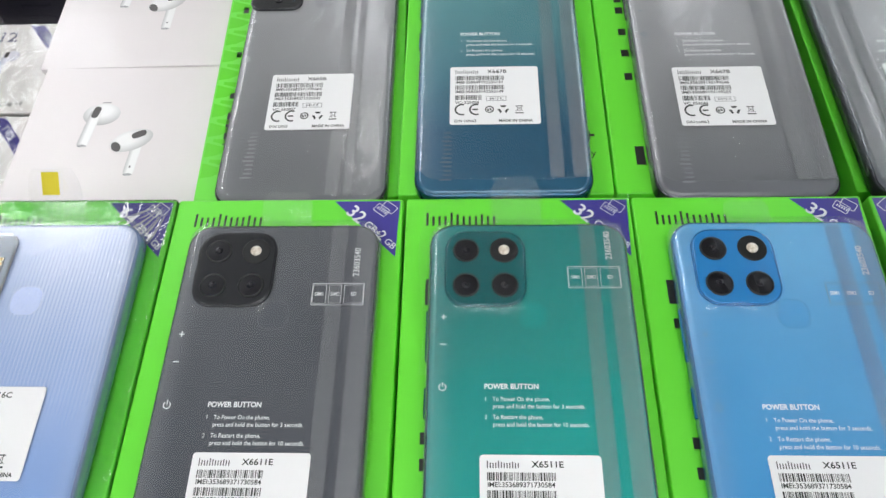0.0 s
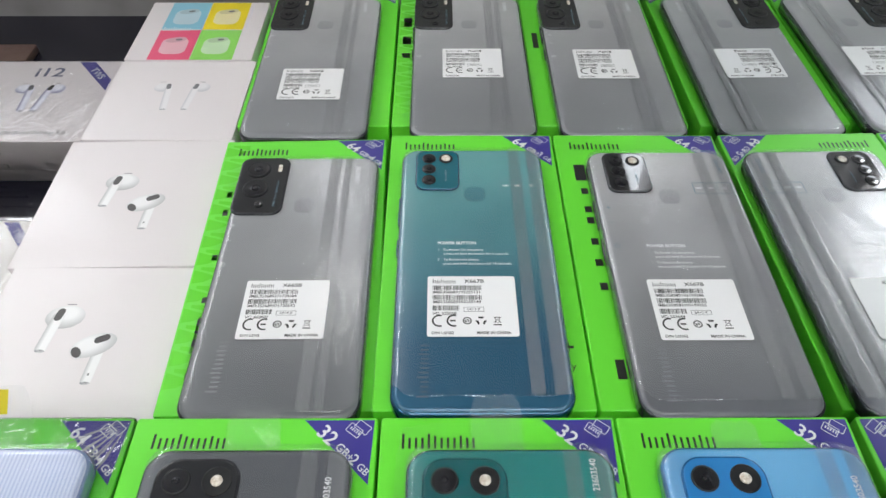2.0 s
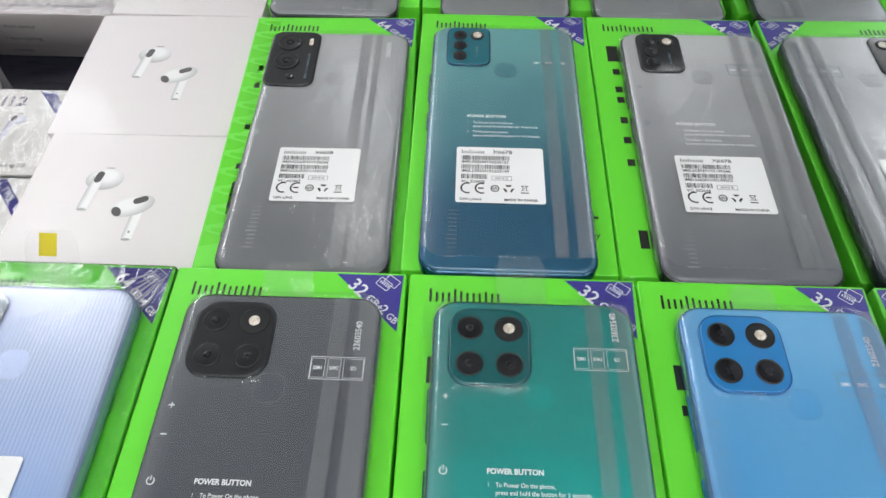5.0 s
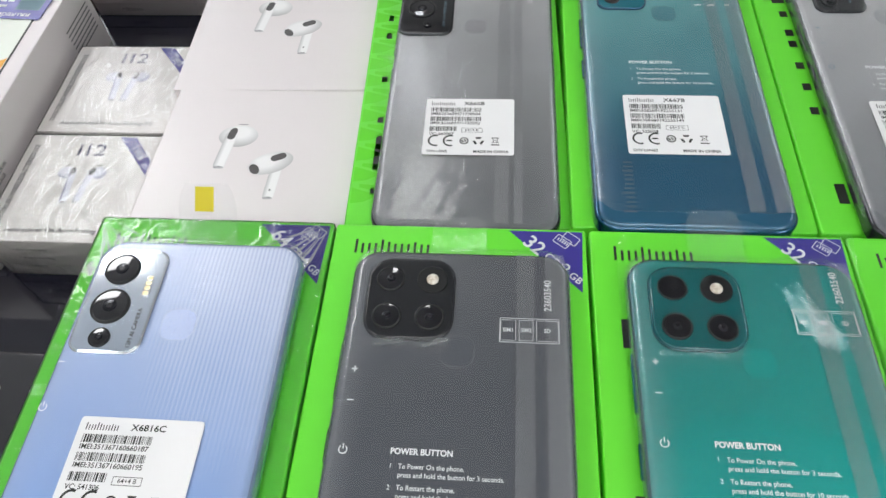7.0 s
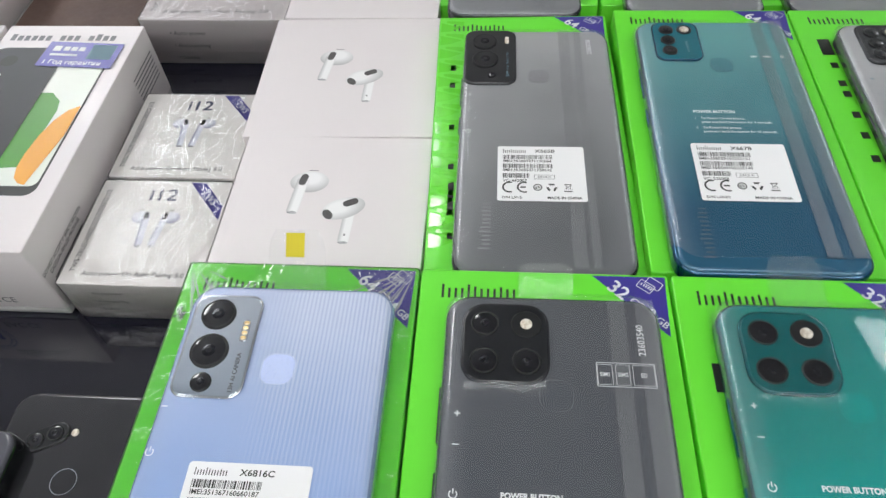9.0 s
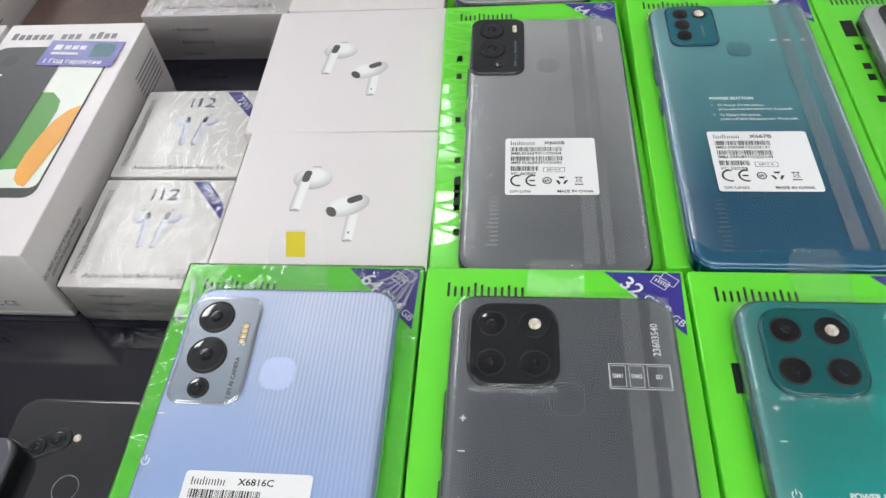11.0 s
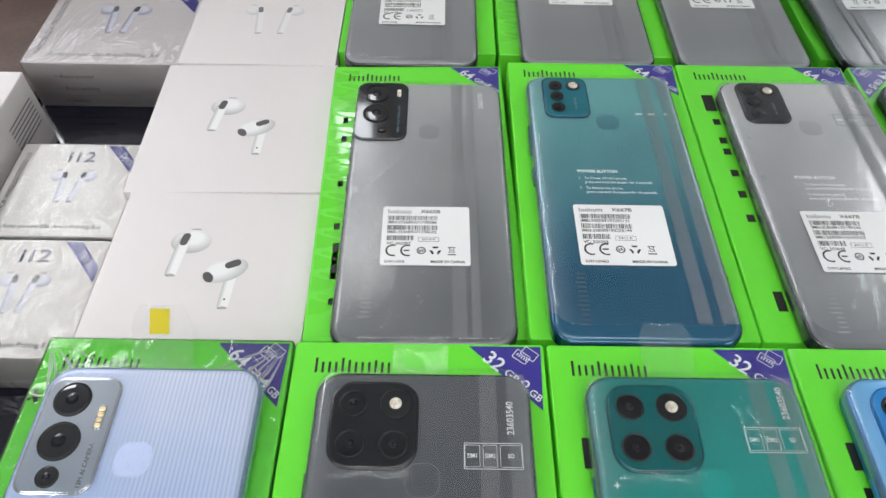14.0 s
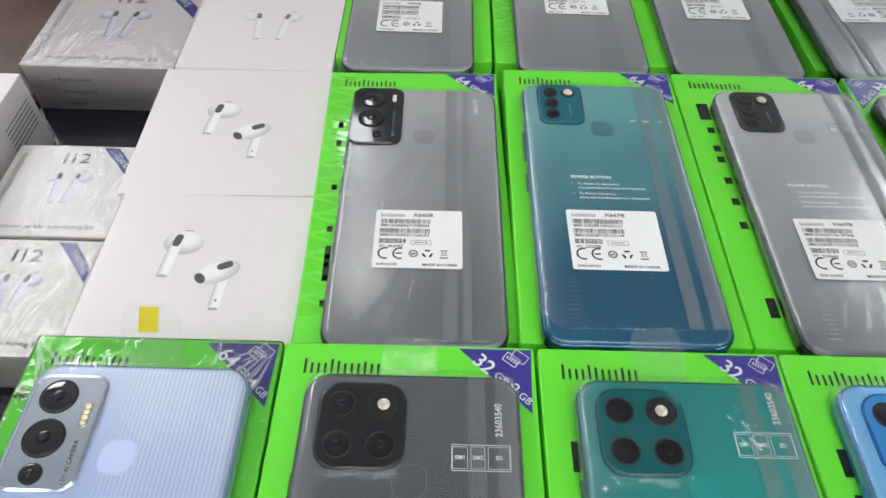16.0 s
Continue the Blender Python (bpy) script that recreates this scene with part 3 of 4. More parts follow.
def film_prints(film, z, top, sim=None, power=None, keys=None, serial=None, ink=WHITE_PRINT):
    """What is printed on the clear sleeve."""
    if sim:
        x0, v0, x1, v1 = sim
        y = top - (v0 + v1) / 2
        part("card_frame", frame_line("card_frame", x1 - x0, v1 - v0, 0.0003, 0.00022, 2), ink, film, "", ((x0 + x1) / 2, y, z))
        cells = ((0.0, 0.29, "SIM1"), (0.31, 0.58, "SIM2"), (0.60, 1.0, "SD"))
        for a, b, text in cells:
            w = (b - a) * (x1 - x0)
            cx = x0 + (a + b) / 2 * (x1 - x0)
            part("card_cell", frame_line("card_cell", w - 0.0006, v1 - v0 - 0.0014, 0.0004, 0.00016, 2), ink, film, "", (cx, y, z))
            words(text, 0.0021, ink, film, (cx, y, z), 0, 0.02, "CENTER", 0.85)
    if power:
        x, v = power
        y = top - v
        words("POWER BUTTON", 0.0026, ink, film, (x, y, z), 0, 0.035, squeeze=0.92)
        for n, (a, b) in enumerate((("To Power On the phone,", "press and hold the button for 3 seconds."), ("To Restart the phone,", "press and hold the button for 10 seconds."))):
            yy = y - 0.0044 - n * 0.0062
            words(str(n + 1), 0.0021, ink, film, (x, yy, z), squeeze=0.9)
            words(a, 0.0021, ink, film, (x + 0.0028, yy, z), 0, 0.012, squeeze=0.9)
            words(b, 0.0021, ink, film, (x + 0.0028, yy - 0.0025, z), 0, 0.012, squeeze=0.9)
    if keys:
        x, v = keys
        t = 0.00018
        part("plus_sign", bars("plus_sign", [(-0.0011, -t, 0.0011, t), (-t, -0.0011, t, -t), (-t, t, t, 0.0011)]), ink, film, "", (x, top - v, z))
        part("minus_sign", bars("minus_sign", [(-0.0011, -t, 0.0011, t)]), ink, film, "", (x, top - v - 0.0105, z))
        power_sign(film, x, top - v - 0.0262, z, 0.0014, ink)
    if serial:
        x, v, text = serial
        words(text, 0.0034, ink, film, (x, top - v, z), 90, 0.015, "CENTER", 0.9)


def phone(m, label, back, frame_mat, film_to=PL + 0.002, seams=((0.0225, 0.0060), (0.0325, 0.0066)), group="phones on boxes"):
    """The bare handset, back side up, in its clear sleeve. Returns it, its sleeve and the sleeve's height."""
    ph = thing("smartphone", m, label, "smartphone", group)
    part("frame", slab("frame", PW, PL, PT - 0.0012, 0.0095, 0.0016, 8, 4, z0=0.0002), frame_mat, ph, "rounded glossy side frame")
    part("back_panel", slab("back_panel", PW - 0.0012, PL - 0.0012, 0.0031, 0.0090, 0.0026, 8, 5, z0=PT - 0.0031, low_edge=0.0001), back, ph, "lacquered back panel")
    for y, l in ((PL / 2 - 0.046, 0.020), (PL / 2 - 0.071, 0.011)):
        part("side_key", slab("side_key", 0.0012, l, 0.0022, 0.0005, 0.0004, 3, 2), frame_mat, ph, "", (-PW / 2 - 0.0002, y, PT / 2 - 0.0015))
    fz = PT + 0.0002
    low = PL / 2 - film_to
    mid = (PL / 2 + 0.0030 + low) / 2
    sleeve = part("sleeve", slab("sleeve", PW + 0.0008, PL / 2 + 0.0030 - low, 0.0050, 0.0100, 0.0044, 8, 6, bottom=False, z0=fz - 0.0048, low_edge=0.0001), FILM, ph, "clear plastic protective sleeve", (0, mid, 0))
    for x, w in seams:
        part("sleeve_fold", bars("sleeve_fold", [(-w / 2, low - mid + 0.003, w / 2, PL / 2 - mid - 0.0012)]), SEAM, sleeve, "", (x, 0, fz + 0.0005))
    return ph, sleeve, fz + 0.0002, mid


def island(ph, x, v, w, l, r, h, material, rim=None, label=""):
    """The raised camera plate; x, v is its middle."""
    if rim:
        part("camera_rim", slab("camera_rim", w + 0.0012, l + 0.0012, h - 0.0001, r + 0.0006, 0.0004, 7, 3), rim, ph, "", (x, PL / 2 - v, PT - 0.0002))
    return part("camera_plate", slab("camera_plate", w, l, h, r, 0.0004, 7, 3), material, ph, label, (x, PL / 2 - v, PT - 0.0001))


def finger_pad(ph, x, v, s, material, rim):
    part("sensor_rim", frame_line("sensor_rim", s, s, s * 0.36, 0.00014, 7), PAD_RIM if rim == GREY_FRAME else rim, ph, "", (x, PL / 2 - v, PT + 0.0001))
    part("fingerprint_sensor", slab("fingerprint_sensor", s - 0.0006, s - 0.0006, 0.00012, (s - 0.0006) * 0.36, 0.00005, 7, 1), material, ph, "", (x, PL / 2 - v, PT - 0.00006))


def phone_four(m, label, back, frame_mat, plate_mat, model, codes, vc, dn, ram, seed, rim=None, serial="23603540", ink=WHITE_PRINT, dots=LENS_RING, down=0.0):
    """Square camera plate with three lenses and a flash."""
    ph, sleeve, z, mid = phone(m, label, back, frame_mat)
    plate_ob = island(ph, -0.0165, 0.0207, 0.0292, 0.0305, 0.0075, 0.0014, plate_mat, rim, "rounded square camera plate")
    for x, y in ((-0.0072, 0.0073), (-0.0072, -0.0073), (0.0072, -0.0073)):
        lens(plate_ob, x, y, 0.0010, 0.0050, 0.3, dots)
    ring = part("flash_well", turned("flash_well", [(0.0054, 0), (0.0054, 0.0006), (0.005, 0.0008), (0.0046, 0.0006)]), LENS_RING, plate_ob, "", (0.0072, 0.0073, 0.0010))
    flash_light(ring, 0, 0, 0.0005, 0.0021)
    finger_pad(ph, 0.0005, 0.0395, 0.0112, back, frame_mat)
    top = PL / 2 - mid
    tent = [(-0.0165 + 0.0270 * (i / 10 - 0.5) * (1 + 0.10 * j / 5), top - 0.0362 - 0.0046 * j / 5 - 0.0006 * math.sin(i * 1.1), PT + 0.0019 - 0.0013 * math.sin(math.pi / 2 * j / 5)) for j in range(6) for i in range(11)]
    part("sleeve_tent", mesh("sleeve_tent", tent, [(j * 11 + i, j * 11 + i + 11, j * 11 + i + 12, j * 11 + i + 1) for j in range(5) for i in range(10)], True), TENT_FILM, sleeve, "film stretched down from the camera plate")
    film_prints(sleeve, z + 0.00015, top - down, (0.0140, 0.0200, 0.0335, 0.0290), (-0.0175, 0.0665), (-0.0318, 0.0405), (0.0300, 0.0110, serial), ink)
    sticker(ph, -0.0193, PL / 2 - 0.0895, z + 0.0002, model, codes, vc, dn, ram, 0.0395, 0.0330, seed)
    return ph


def phone_tall(m, label, back, frame_mat, model, codes, vc, dn, ram, seed, at=(-0.0195, 0.0875), serial="23603738"):
    """Tall black camera plate with two large lenses."""
    ph, sleeve, z, mid = phone(m, label, back, frame_mat, PL - 0.0015, seams=((0.0143, 0.0058), (0.0208, 0.0030), (0.0226, 0.0006)))
    plate_ob = island(ph, -0.0240, 0.0245, 0.0255, 0.0430, 0.0050, 0.0014, BLACK_GLASS, GREY_FRAME, "glossy black camera plate")
    lens(plate_ob, -0.0030, 0.0120, 0.0012, 0.0064)
    lens(plate_ob, -0.0025, -0.0030, 0.0012, 0.0068)
    lens(plate_ob, 0.0010, -0.0150, 0.0012, 0.0022)
    part("flash", slab("flash", 0.0022, 0.0056, 0.0006, 0.0008, 0.0002, 4, 2), FLASH, plate_ob, "pale flash strip", (0.0085, 0.0130, 0.0012))
    words("50MP  F1.6  TRIPLE CAM", 0.0019, PALE_PRINT, plate_ob, (0.0090, -0.0070, 0.0016), 90, 0.0, "CENTER")
    finger_pad(ph, 0.0005, 0.0395, 0.0108, back, frame_mat)
    film_prints(sleeve, z + 0.00015, PL / 2 - mid, None, None, (-0.0335, 0.0540), (0.0270, 0.0160, serial))
    sticker(ph, at[0], PL / 2 - at[1], z + 0.0002, model, codes, vc, dn, ram, 0.0388, 0.0334, seed)
    part("wordmark", wordmark(0.026, 0.0050), GREY_PHONE, ph, "", (-0.0220, PL / 2 - 0.150, PT + 0.0001), (0, 0, 90))
    return ph


def phone_small(m, label, back, frame_mat, plate_mat, model, codes, vc, dn, ram, seed, rim=None, serial="23603452"):
    """Small camera plate with a column of lenses."""
    ph, sleeve, z, mid = phone(m, label, back, frame_mat, 0.1580)
    plate_ob = island(ph, -0.0186, 0.0190, 0.0220, 0.0300, 0.0045, 0.0013, plate_mat, rim, "small rounded camera plate")
    for y in (0.0085, 0.0, -0.0085):
        lens(plate_ob, -0.0045, y, 0.0010, 0.0037)
    ring = part("flash_well", turned("flash_well", [(0.0037, 0), (0.0037, 0.0006), (0.0033, 0.0008), (0.003, 0.0006)]), LENS_RING, plate_ob, "", (0.0045, 0.0085, 0.0010))
    flash_light(ring, 0, 0, 0.0005, 0.0024)
    words("AI CAMERA", 0.0017, PALE_PRINT, plate_ob, (0.0045, -0.0052, 0.0015), 90, 0.0, "CENTER")
    finger_pad(ph, 0.0005, 0.0370, 0.0108, back, frame_mat)
    film_prints(sleeve, z + 0.00015, PL / 2 - mid, (0.0140, 0.0268, 0.0345, 0.0356), (-0.0185, 0.0720), (-0.0325, 0.0455), (0.0315, 0.0140, serial), PALE_PRINT)
    sticker(ph, -0.0230, PL / 2 - 0.0930, z + 0.0002, model, codes, vc, dn, ram, 0.0400, 0.0338, seed)
    part("wordmark", wordmark(0.026, 0.0050), MARK_GREY if plate_mat == SEA_GLASS else PAD_RIM, ph, "", (-0.0220, PL / 2 - 0.1560, PT + 0.0001), (0, 0, 90))
    return ph


def phone_lilac(m):
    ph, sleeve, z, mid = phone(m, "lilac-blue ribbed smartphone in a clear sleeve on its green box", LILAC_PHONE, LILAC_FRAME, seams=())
    plate_ob = island(ph, -0.0222, 0.0262, 0.0240, 0.0400, 0.0045, 0.0014, MIRROR_PLATE, CHROME, "mirror-bright silver camera plate")
    lens(plate_ob, -0.0030, 0.0120, 0.0012, 0.0063)
    lens(plate_ob, -0.0025, -0.0030, 0.0012, 0.0068)
    lens(plate_ob, -0.0022, -0.0150, 0.0012, 0.0036)
    well = part("flash", slab("flash", 0.0028, 0.0088, 0.0005, 0.0010, 0.0002, 4, 2), CHROME, plate_ob, "gold-dotted flash strip", (0.0083, 0.0055, 0.0012))
    for k in range(4):
        part("flash_dot", slab("flash_dot", 0.0020, 0.0016, 0.0003, 0.0006, 0.0001, 3, 1), GOLD, well, "", (0, 0.0030 - 0.0020 * k, 0.0004))
    words("13M AI CAMERA", 0.0021, INK_SOFT, plate_ob, (0.0085, -0.0110, 0.0016), 90, 0.0, "CENTER")
    finger_pad(ph, 0.0005, 0.0345, 0.0118, LILAC_PAD, LILAC_RIM)
    film_prints(sleeve, z + 0.00015, PL / 2 - mid, None, None, (-0.0345, 0.0395), None)
    sticker(ph, -0.0203, PL / 2 - 0.0680, z + 0.0002, "X6816C", ("351367160660187", "351367160660195"), "541306", "L6N2", "64+4 B", 0.0395, 0.0320, 3)
    return ph


# row of boxes along the front
Z1, Z2, Z3 = 0.058, 0.050, 0.050
Y1C, Y2C = 0.1725 - BL / 2, 0.3595 - BL / 2
row_one = [(-0.1590, 0.0925, "64+4GB"), (-0.0645, 0.0945, "32+2GB"), (0.0298, 0.0915, "32+2GB"), (0.1222, 0.0915, "32+2GB")]
for (x, w, text), marks in zip(row_one, ((), (), [(-0.0355, v, 0.0030, 0.0042) for v in (0.099, 0.108, 0.126)] + [(-0.0350, 0.043, 0.0035, 0.011)], [(-0.0350, 0.043, 0.0040, 0.010)] + [(-0.0350, v, 0.0028, 0.004) for v in (0.056, 0.100, 0.110, 0.124)])):
    made = phone_box(pose(x, Y1C, 0), Z1, text, marks, "bright green card phone box with a violet memory tag", w)
    if x < -0.1:
        wrapped = tagged(made, "green phone box in clear shrink wrap with a violet tag")
part("wrap", slab("wrap", 0.0925 + 0.0008, BL + 0.0008, Z1 + 0.0007, 0.0014, 0.0010, 3, 2, bottom=False), WRAP_TIGHT, wrapped, "clear crinkled shrink wrap")
rnd = random.Random(9)
# Pale slivers fan from two corners, painting the bright streaks on wrinkles.
for sx, n in ((1, 11), (-1, 8)):
    for k in range(n):
        a = radians(205 + 55 * k / n + rnd.uniform(-4, 4)) if sx > 0 else radians(285 + 55 * k / n + rnd.uniform(-4, 4))
        r0, r1, t = rnd.uniform(0.002, 0.008), rnd.uniform(0.016, 0.034), rnd.uniform(0.00025, 0.0007)
        cx, cy = sx * 0.0455, BL / 2 - 0.0006
        line = [(cx + r0 * math.cos(a), cy + r0 * math.sin(a)), (cx + r1 * math.cos(a) + t * math.sin(a), cy + r1 * math.sin(a) - t * math.cos(a)), (cx + r1 * 0.8 * math.cos(a) - t * math.sin(a), cy + r1 * 0.8 * math.sin(a) + t * math.cos(a))]
        part("crease_glint", plate("crease_glint", line), CREASE_GLINT, wrapped, "", (0, 0, Z1 + 0.0010))
for k in range(9):
    pts = [(rnd.uniform(0.0004, 0.0013) * math.cos(math.tau * i / 7), rnd.uniform(0.0004, 0.0016) * math.sin(math.tau * i / 7)) for i in range(7)]
    part("scuff_mark", plate("scuff_mark", pts), INK, wrapped, "", (-0.0440 + rnd.uniform(-0.0012, 0.0022), BL / 2 - 0.0245 + rnd.uniform(-0.0035, 0.0035), Z1 + 0.0002))

P1 = 0.1555 - PL / 2
phone_lilac(pose(-0.1570, P1 + 0.0005, Z1 + 0.0009))
phone_four(pose(-0.0625, P1, Z1 + 0.0002), "black smartphone with square camera plate in a clear sleeve", BLACK_PHONE, GREY_FRAME, BLACK_GLASS, "X6611E", ("353689371730584", "353689371730592"), "662007", "L6N5", "32+2 K", 11, GREY_FRAME, down=0.0068)
phone_four(pose(0.0325, P1, Z1 + 0.0002), "teal green smartphone with square camera plate in a clear sleeve", TEAL_PHONE, TEAL_FRAME, TEAL_GLASS, "X6511E", ("353689371730584", "353689371730592"), "662007", "L6N5", "32+2 K", 12, TEAL_FRAME)
phone_four(pose(0.1250, P1 + 0.0005, Z1 + 0.0002), "sky blue smartphone with square camera plate in a clear sleeve", BLUE_PHONE, BLUE_FRAME, BLUE_GLASS, "X6511E", ("353689371730584", "353689371730592"), "662007", "L6N5", "32+2 K", 13, BLUE_FRAME, ink=PALE_PRINT, down=0.0072)

# the teal phone's sleeve stands off it, with its open end over the lid
flap = bpy.data.objects["smartphone.002"]
NX, NY = 16, 18
loose = []
for j in range(NY + 1):
    for i in range(NX + 1):
        u, v = i / NX, j / NY
        x = -0.0405 + 0.0800 * u + 0.0012 * math.sin(7 * v)
        y = PL / 2 - 0.060 + 0.0700 * v - 0.0028 * math.sin(9 * u + 1)
        swell = math.sin(math.pi * u) ** 0.6
        z = PT + 0.0012 + (0.0022 * swell + 0.0008 * math.sin(11 * u + 3 * v)) * min(1, 2.5 * v) + 0.0030 * max(0, v - 0.8) * 5 * swell
        loose.append((x, y, max(z, PT + 0.0010)))
part("loose_sleeve", mesh("loose_sleeve", loose, [(j * (NX + 1) + i, j * (NX + 1) + i + 1, (j + 1) * (NX + 1) + i + 1, (j + 1) * (NX + 1) + i) for j in range(NY) for i in range(NX)], True), LOOSE_FILM, flap, "loose open end of the clear sleeve")

# second row
left_marks = [(-0.0378, v, 0.0026, 0.0044) for v in (0.046, 0.060)] + [(-0.0374, 0.092, 0.0026, 0.0036), (-0.0370, 0.119, 0.0026, 0.0036), (-0.0366, 0.139, 0.0026, 0.020), (-0.0362, 0.161, 0.0026, 0.0036)]
ZT = 0.044
phone_box(pose(-0.0687, 0.2720, 0, 0, 0, 1.6), ZT, "64+4GB", left_marks, "bright green card phone box with glossy varnish facets", 0.0935, 0.1805, facets=True)
phone_box(pose(0.0255, Y2C, 0), Z2, "64+3GB", (), "bright green card phone box with a violet memory tag", 0.0930, plus=True)
phone_box(pose(0.1195, Y2C, 0), Z2, "64+2GB", [(-0.0350, 0.033, 0.0060, 0.013)] + [(-0.0345, v, 0.0036, 0.0044) for v in (0.048, 0.062, 0.070, 0.085, 0.099, 0.114)] + [(-0.0345, 0.160, 0.004, 0.010)], "bright green card phone box beside the mirror", 0.0930)
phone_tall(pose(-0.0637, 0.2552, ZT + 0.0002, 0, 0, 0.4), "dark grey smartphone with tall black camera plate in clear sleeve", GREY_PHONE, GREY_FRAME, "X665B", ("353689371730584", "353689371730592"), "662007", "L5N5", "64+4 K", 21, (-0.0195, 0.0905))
phone_small(pose(0.0245, 0.3368 - PL / 2, Z2 + 0.0002), "blue-green gradient smartphone in a clear sleeve on its box", SEA_PHONE, SEA_FRAME, SEA_GLASS, "X667B", ("358589192255131", "358589192255149"), "525058", "L6N62", "64+3 K", 22, SEA_FRAME)
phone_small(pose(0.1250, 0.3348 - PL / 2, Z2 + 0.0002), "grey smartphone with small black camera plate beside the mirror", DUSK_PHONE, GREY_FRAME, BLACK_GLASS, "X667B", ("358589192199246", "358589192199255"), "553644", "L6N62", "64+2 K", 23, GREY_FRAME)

# third row
Z3 = 0.035
for x, w, marks in ((-0.0725, 0.0950, ()), (0.0215, 0.0895, ((-0.038, 0.055, 0.006, 0.012), (-0.038, 0.080, 0.006, 0.010), (-0.038, 0.100, 0.006, 0.006))), (0.1160, 0.0950, ((-0.040, 0.08, 0.004, 0.02),))):
    phone_box(pose(x, 0.3870 + BL / 2, 0), Z3, "64+4GB", marks, "bright green card phone box in the back row", w, facets=x == 0.0215)
for x, top, u, v, seed in ((-0.0755, 0.5330, -0.0200, 0.0940, 31), (0.0275, 0.5340, -0.0180, 0.0715, 32), (0.1190, 0.5340, -0.0205, 0.0725, 33)):
    larger = pose(x, top - PL * 1.03 / 2, Z3 + 0.0004) @ Matrix.Diagonal((1.03, 1.03, 1.0, 1.0))
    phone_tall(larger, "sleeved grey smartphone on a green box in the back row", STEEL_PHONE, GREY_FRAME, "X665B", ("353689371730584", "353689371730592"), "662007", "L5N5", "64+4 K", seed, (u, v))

# ---- clear tape tabs ----


def tape_tab(name, x, y0, y1, w, heights, label, sticker_square=False):
    """A strip of clear tape along y, rising and falling through the given heights, with a rounded free end."""
    tab = thing(name, pose(x, 0, 0), label, "adhesive tape", "tape tabs")
    n = len(heights)
    verts, faces = [], []
    for i, z in enumerate(heights):
        f = i / (n - 1)
        y = y0 + (y1 - y0) * f
        k = 1.0 if f < 0.78 else math.sqrt(max(0.15, 1 - ((f - 0.78) / 0.24) ** 2))
        k = max(k, 0.72)
        for j in range(7):
            verts.append(((j / 6 - 0.5) * w * k, y, z + 0.0004 * math.sin(j * 1.3 + i)))
    for i in range(n - 1):
        for j in range(6):
            faces.append((i * 7 + j, i * 7 + j + 1, (i + 1) * 7 + j + 1, (i + 1) * 7 + j))
    part("tape", mesh("tape", verts, faces, True), TAPE, tab)
    if sticker_square:
        y = y1 - 0.0058
        part("square_sticker", mesh("square_sticker", [(-0.0036, y - 0.0038, heights[-3] + 0.0008), (0.0036, y - 0.0038, heights[-3] + 0.0008), (0.0036, y + 0.0036, heights[-1] + 0.0009), (-0.0036, y + 0.0036, heights[-1] + 0.0009)], [(0, 1, 2, 3)]), YELLOW, tab, "small yellow paper square")
    return tab


tape_tab("tape_tab", -0.1590, 0.1530, 0.1770, 0.0225, [Z1 + 0.0018, Z1 + 0.0016, Z1 + 0.0020, Z1 + 0.0032, Z1 + 0.0055, Z1 + 0.0085, Z1 + 0.0115, Z1 + 0.0145, Z1 + 0.0170], "clear tape tab with a yellow square on the wrapped box", True)
tape_tab("tape_tab", -0.0640, 0.1530, 0.1721, 0.0205, [Z1 + d for d in (0.0008, 0.0009, 0.0015, 0.0027, 0.0042, 0.0054, 0.0061, 0.0064)], "clear glossy tape on the lid of a green box")
tape_tab("tape_tab", 0.0290, 0.1530, 0.1800, 0.0200, [Z1 + 0.0012] * 4 + [Z1 + 0.0018, Z1 + 0.0026, Z1 + 0.0034, Z1 + 0.0044], "clear tape strip sticking up from a green box")
tape_tab("tape_tab", 0.1210, 0.1560, 0.1700, 0.0180, [Z1 + 0.0010] * 6 + [Z1 + 0.0012, Z1 + 0.0014], "clear tape on the lid of a green box")

# ---- white earphone boxes ----


def bud_material(name, w, l, light, dark, lean=(-0.15, 0.2)):
    """Printed shading of a rounded white shape: light in the middle, grey towards its rim."""
    m, nt, bsdf = nodes_of(name)
    place = nt.nodes.new("ShaderNodeMapping")
    place.inputs["Location"].default_value = (-lean[0], -lean[1], 0)
    place.inputs["Scale"].default_value = (2 / w, 2 / l, 0)
    nt.links.new(nt.nodes.new("ShaderNodeTexCoord").outputs["Object"], place.inputs["Vector"])
    size = nt.nodes.new("ShaderNodeVectorMath")
    size.operation = "LENGTH"
    nt.links.new(place.outputs[0], size.inputs[0])
    nt.links.new(mix_rgb(nt, remap(nt, size.outputs["Value"], 0.45, 1.25, 0.0, 1.0), light, dark), bsdf.inputs["Base Color"])
    bsdf.inputs["Roughness"].default_value = 0.45
    return m


BUD_LIGHT, BUD_DARK = (0.80, 0.795, 0.795), (0.44, 0.435, 0.44)
BUD_HEAD = bud_material("bud_print_round", 0.0190, 0.0140, BUD_LIGHT, BUD_DARK)
BUD_SIDE = bud_material("bud_print_side", 0.0220, 0.0136, BUD_LIGHT, BUD_DARK)
BUD_STEM = bud_material("bud_print_stem", 0.0062, 0.2, BUD_LIGHT, (0.40, 0.395, 0.40), (0.25, 0))
LILAC_BUD = (bud_material("bud_print_lilac", 0.012, 0.010, (0.74, 0.74, 0.80), (0.36, 0.37, 0.52)), bud_material("stem_print_lilac", 0.0046, 0.2, (0.72, 0.72, 0.80), (0.30, 0.31, 0.46), (0.25, 0)))
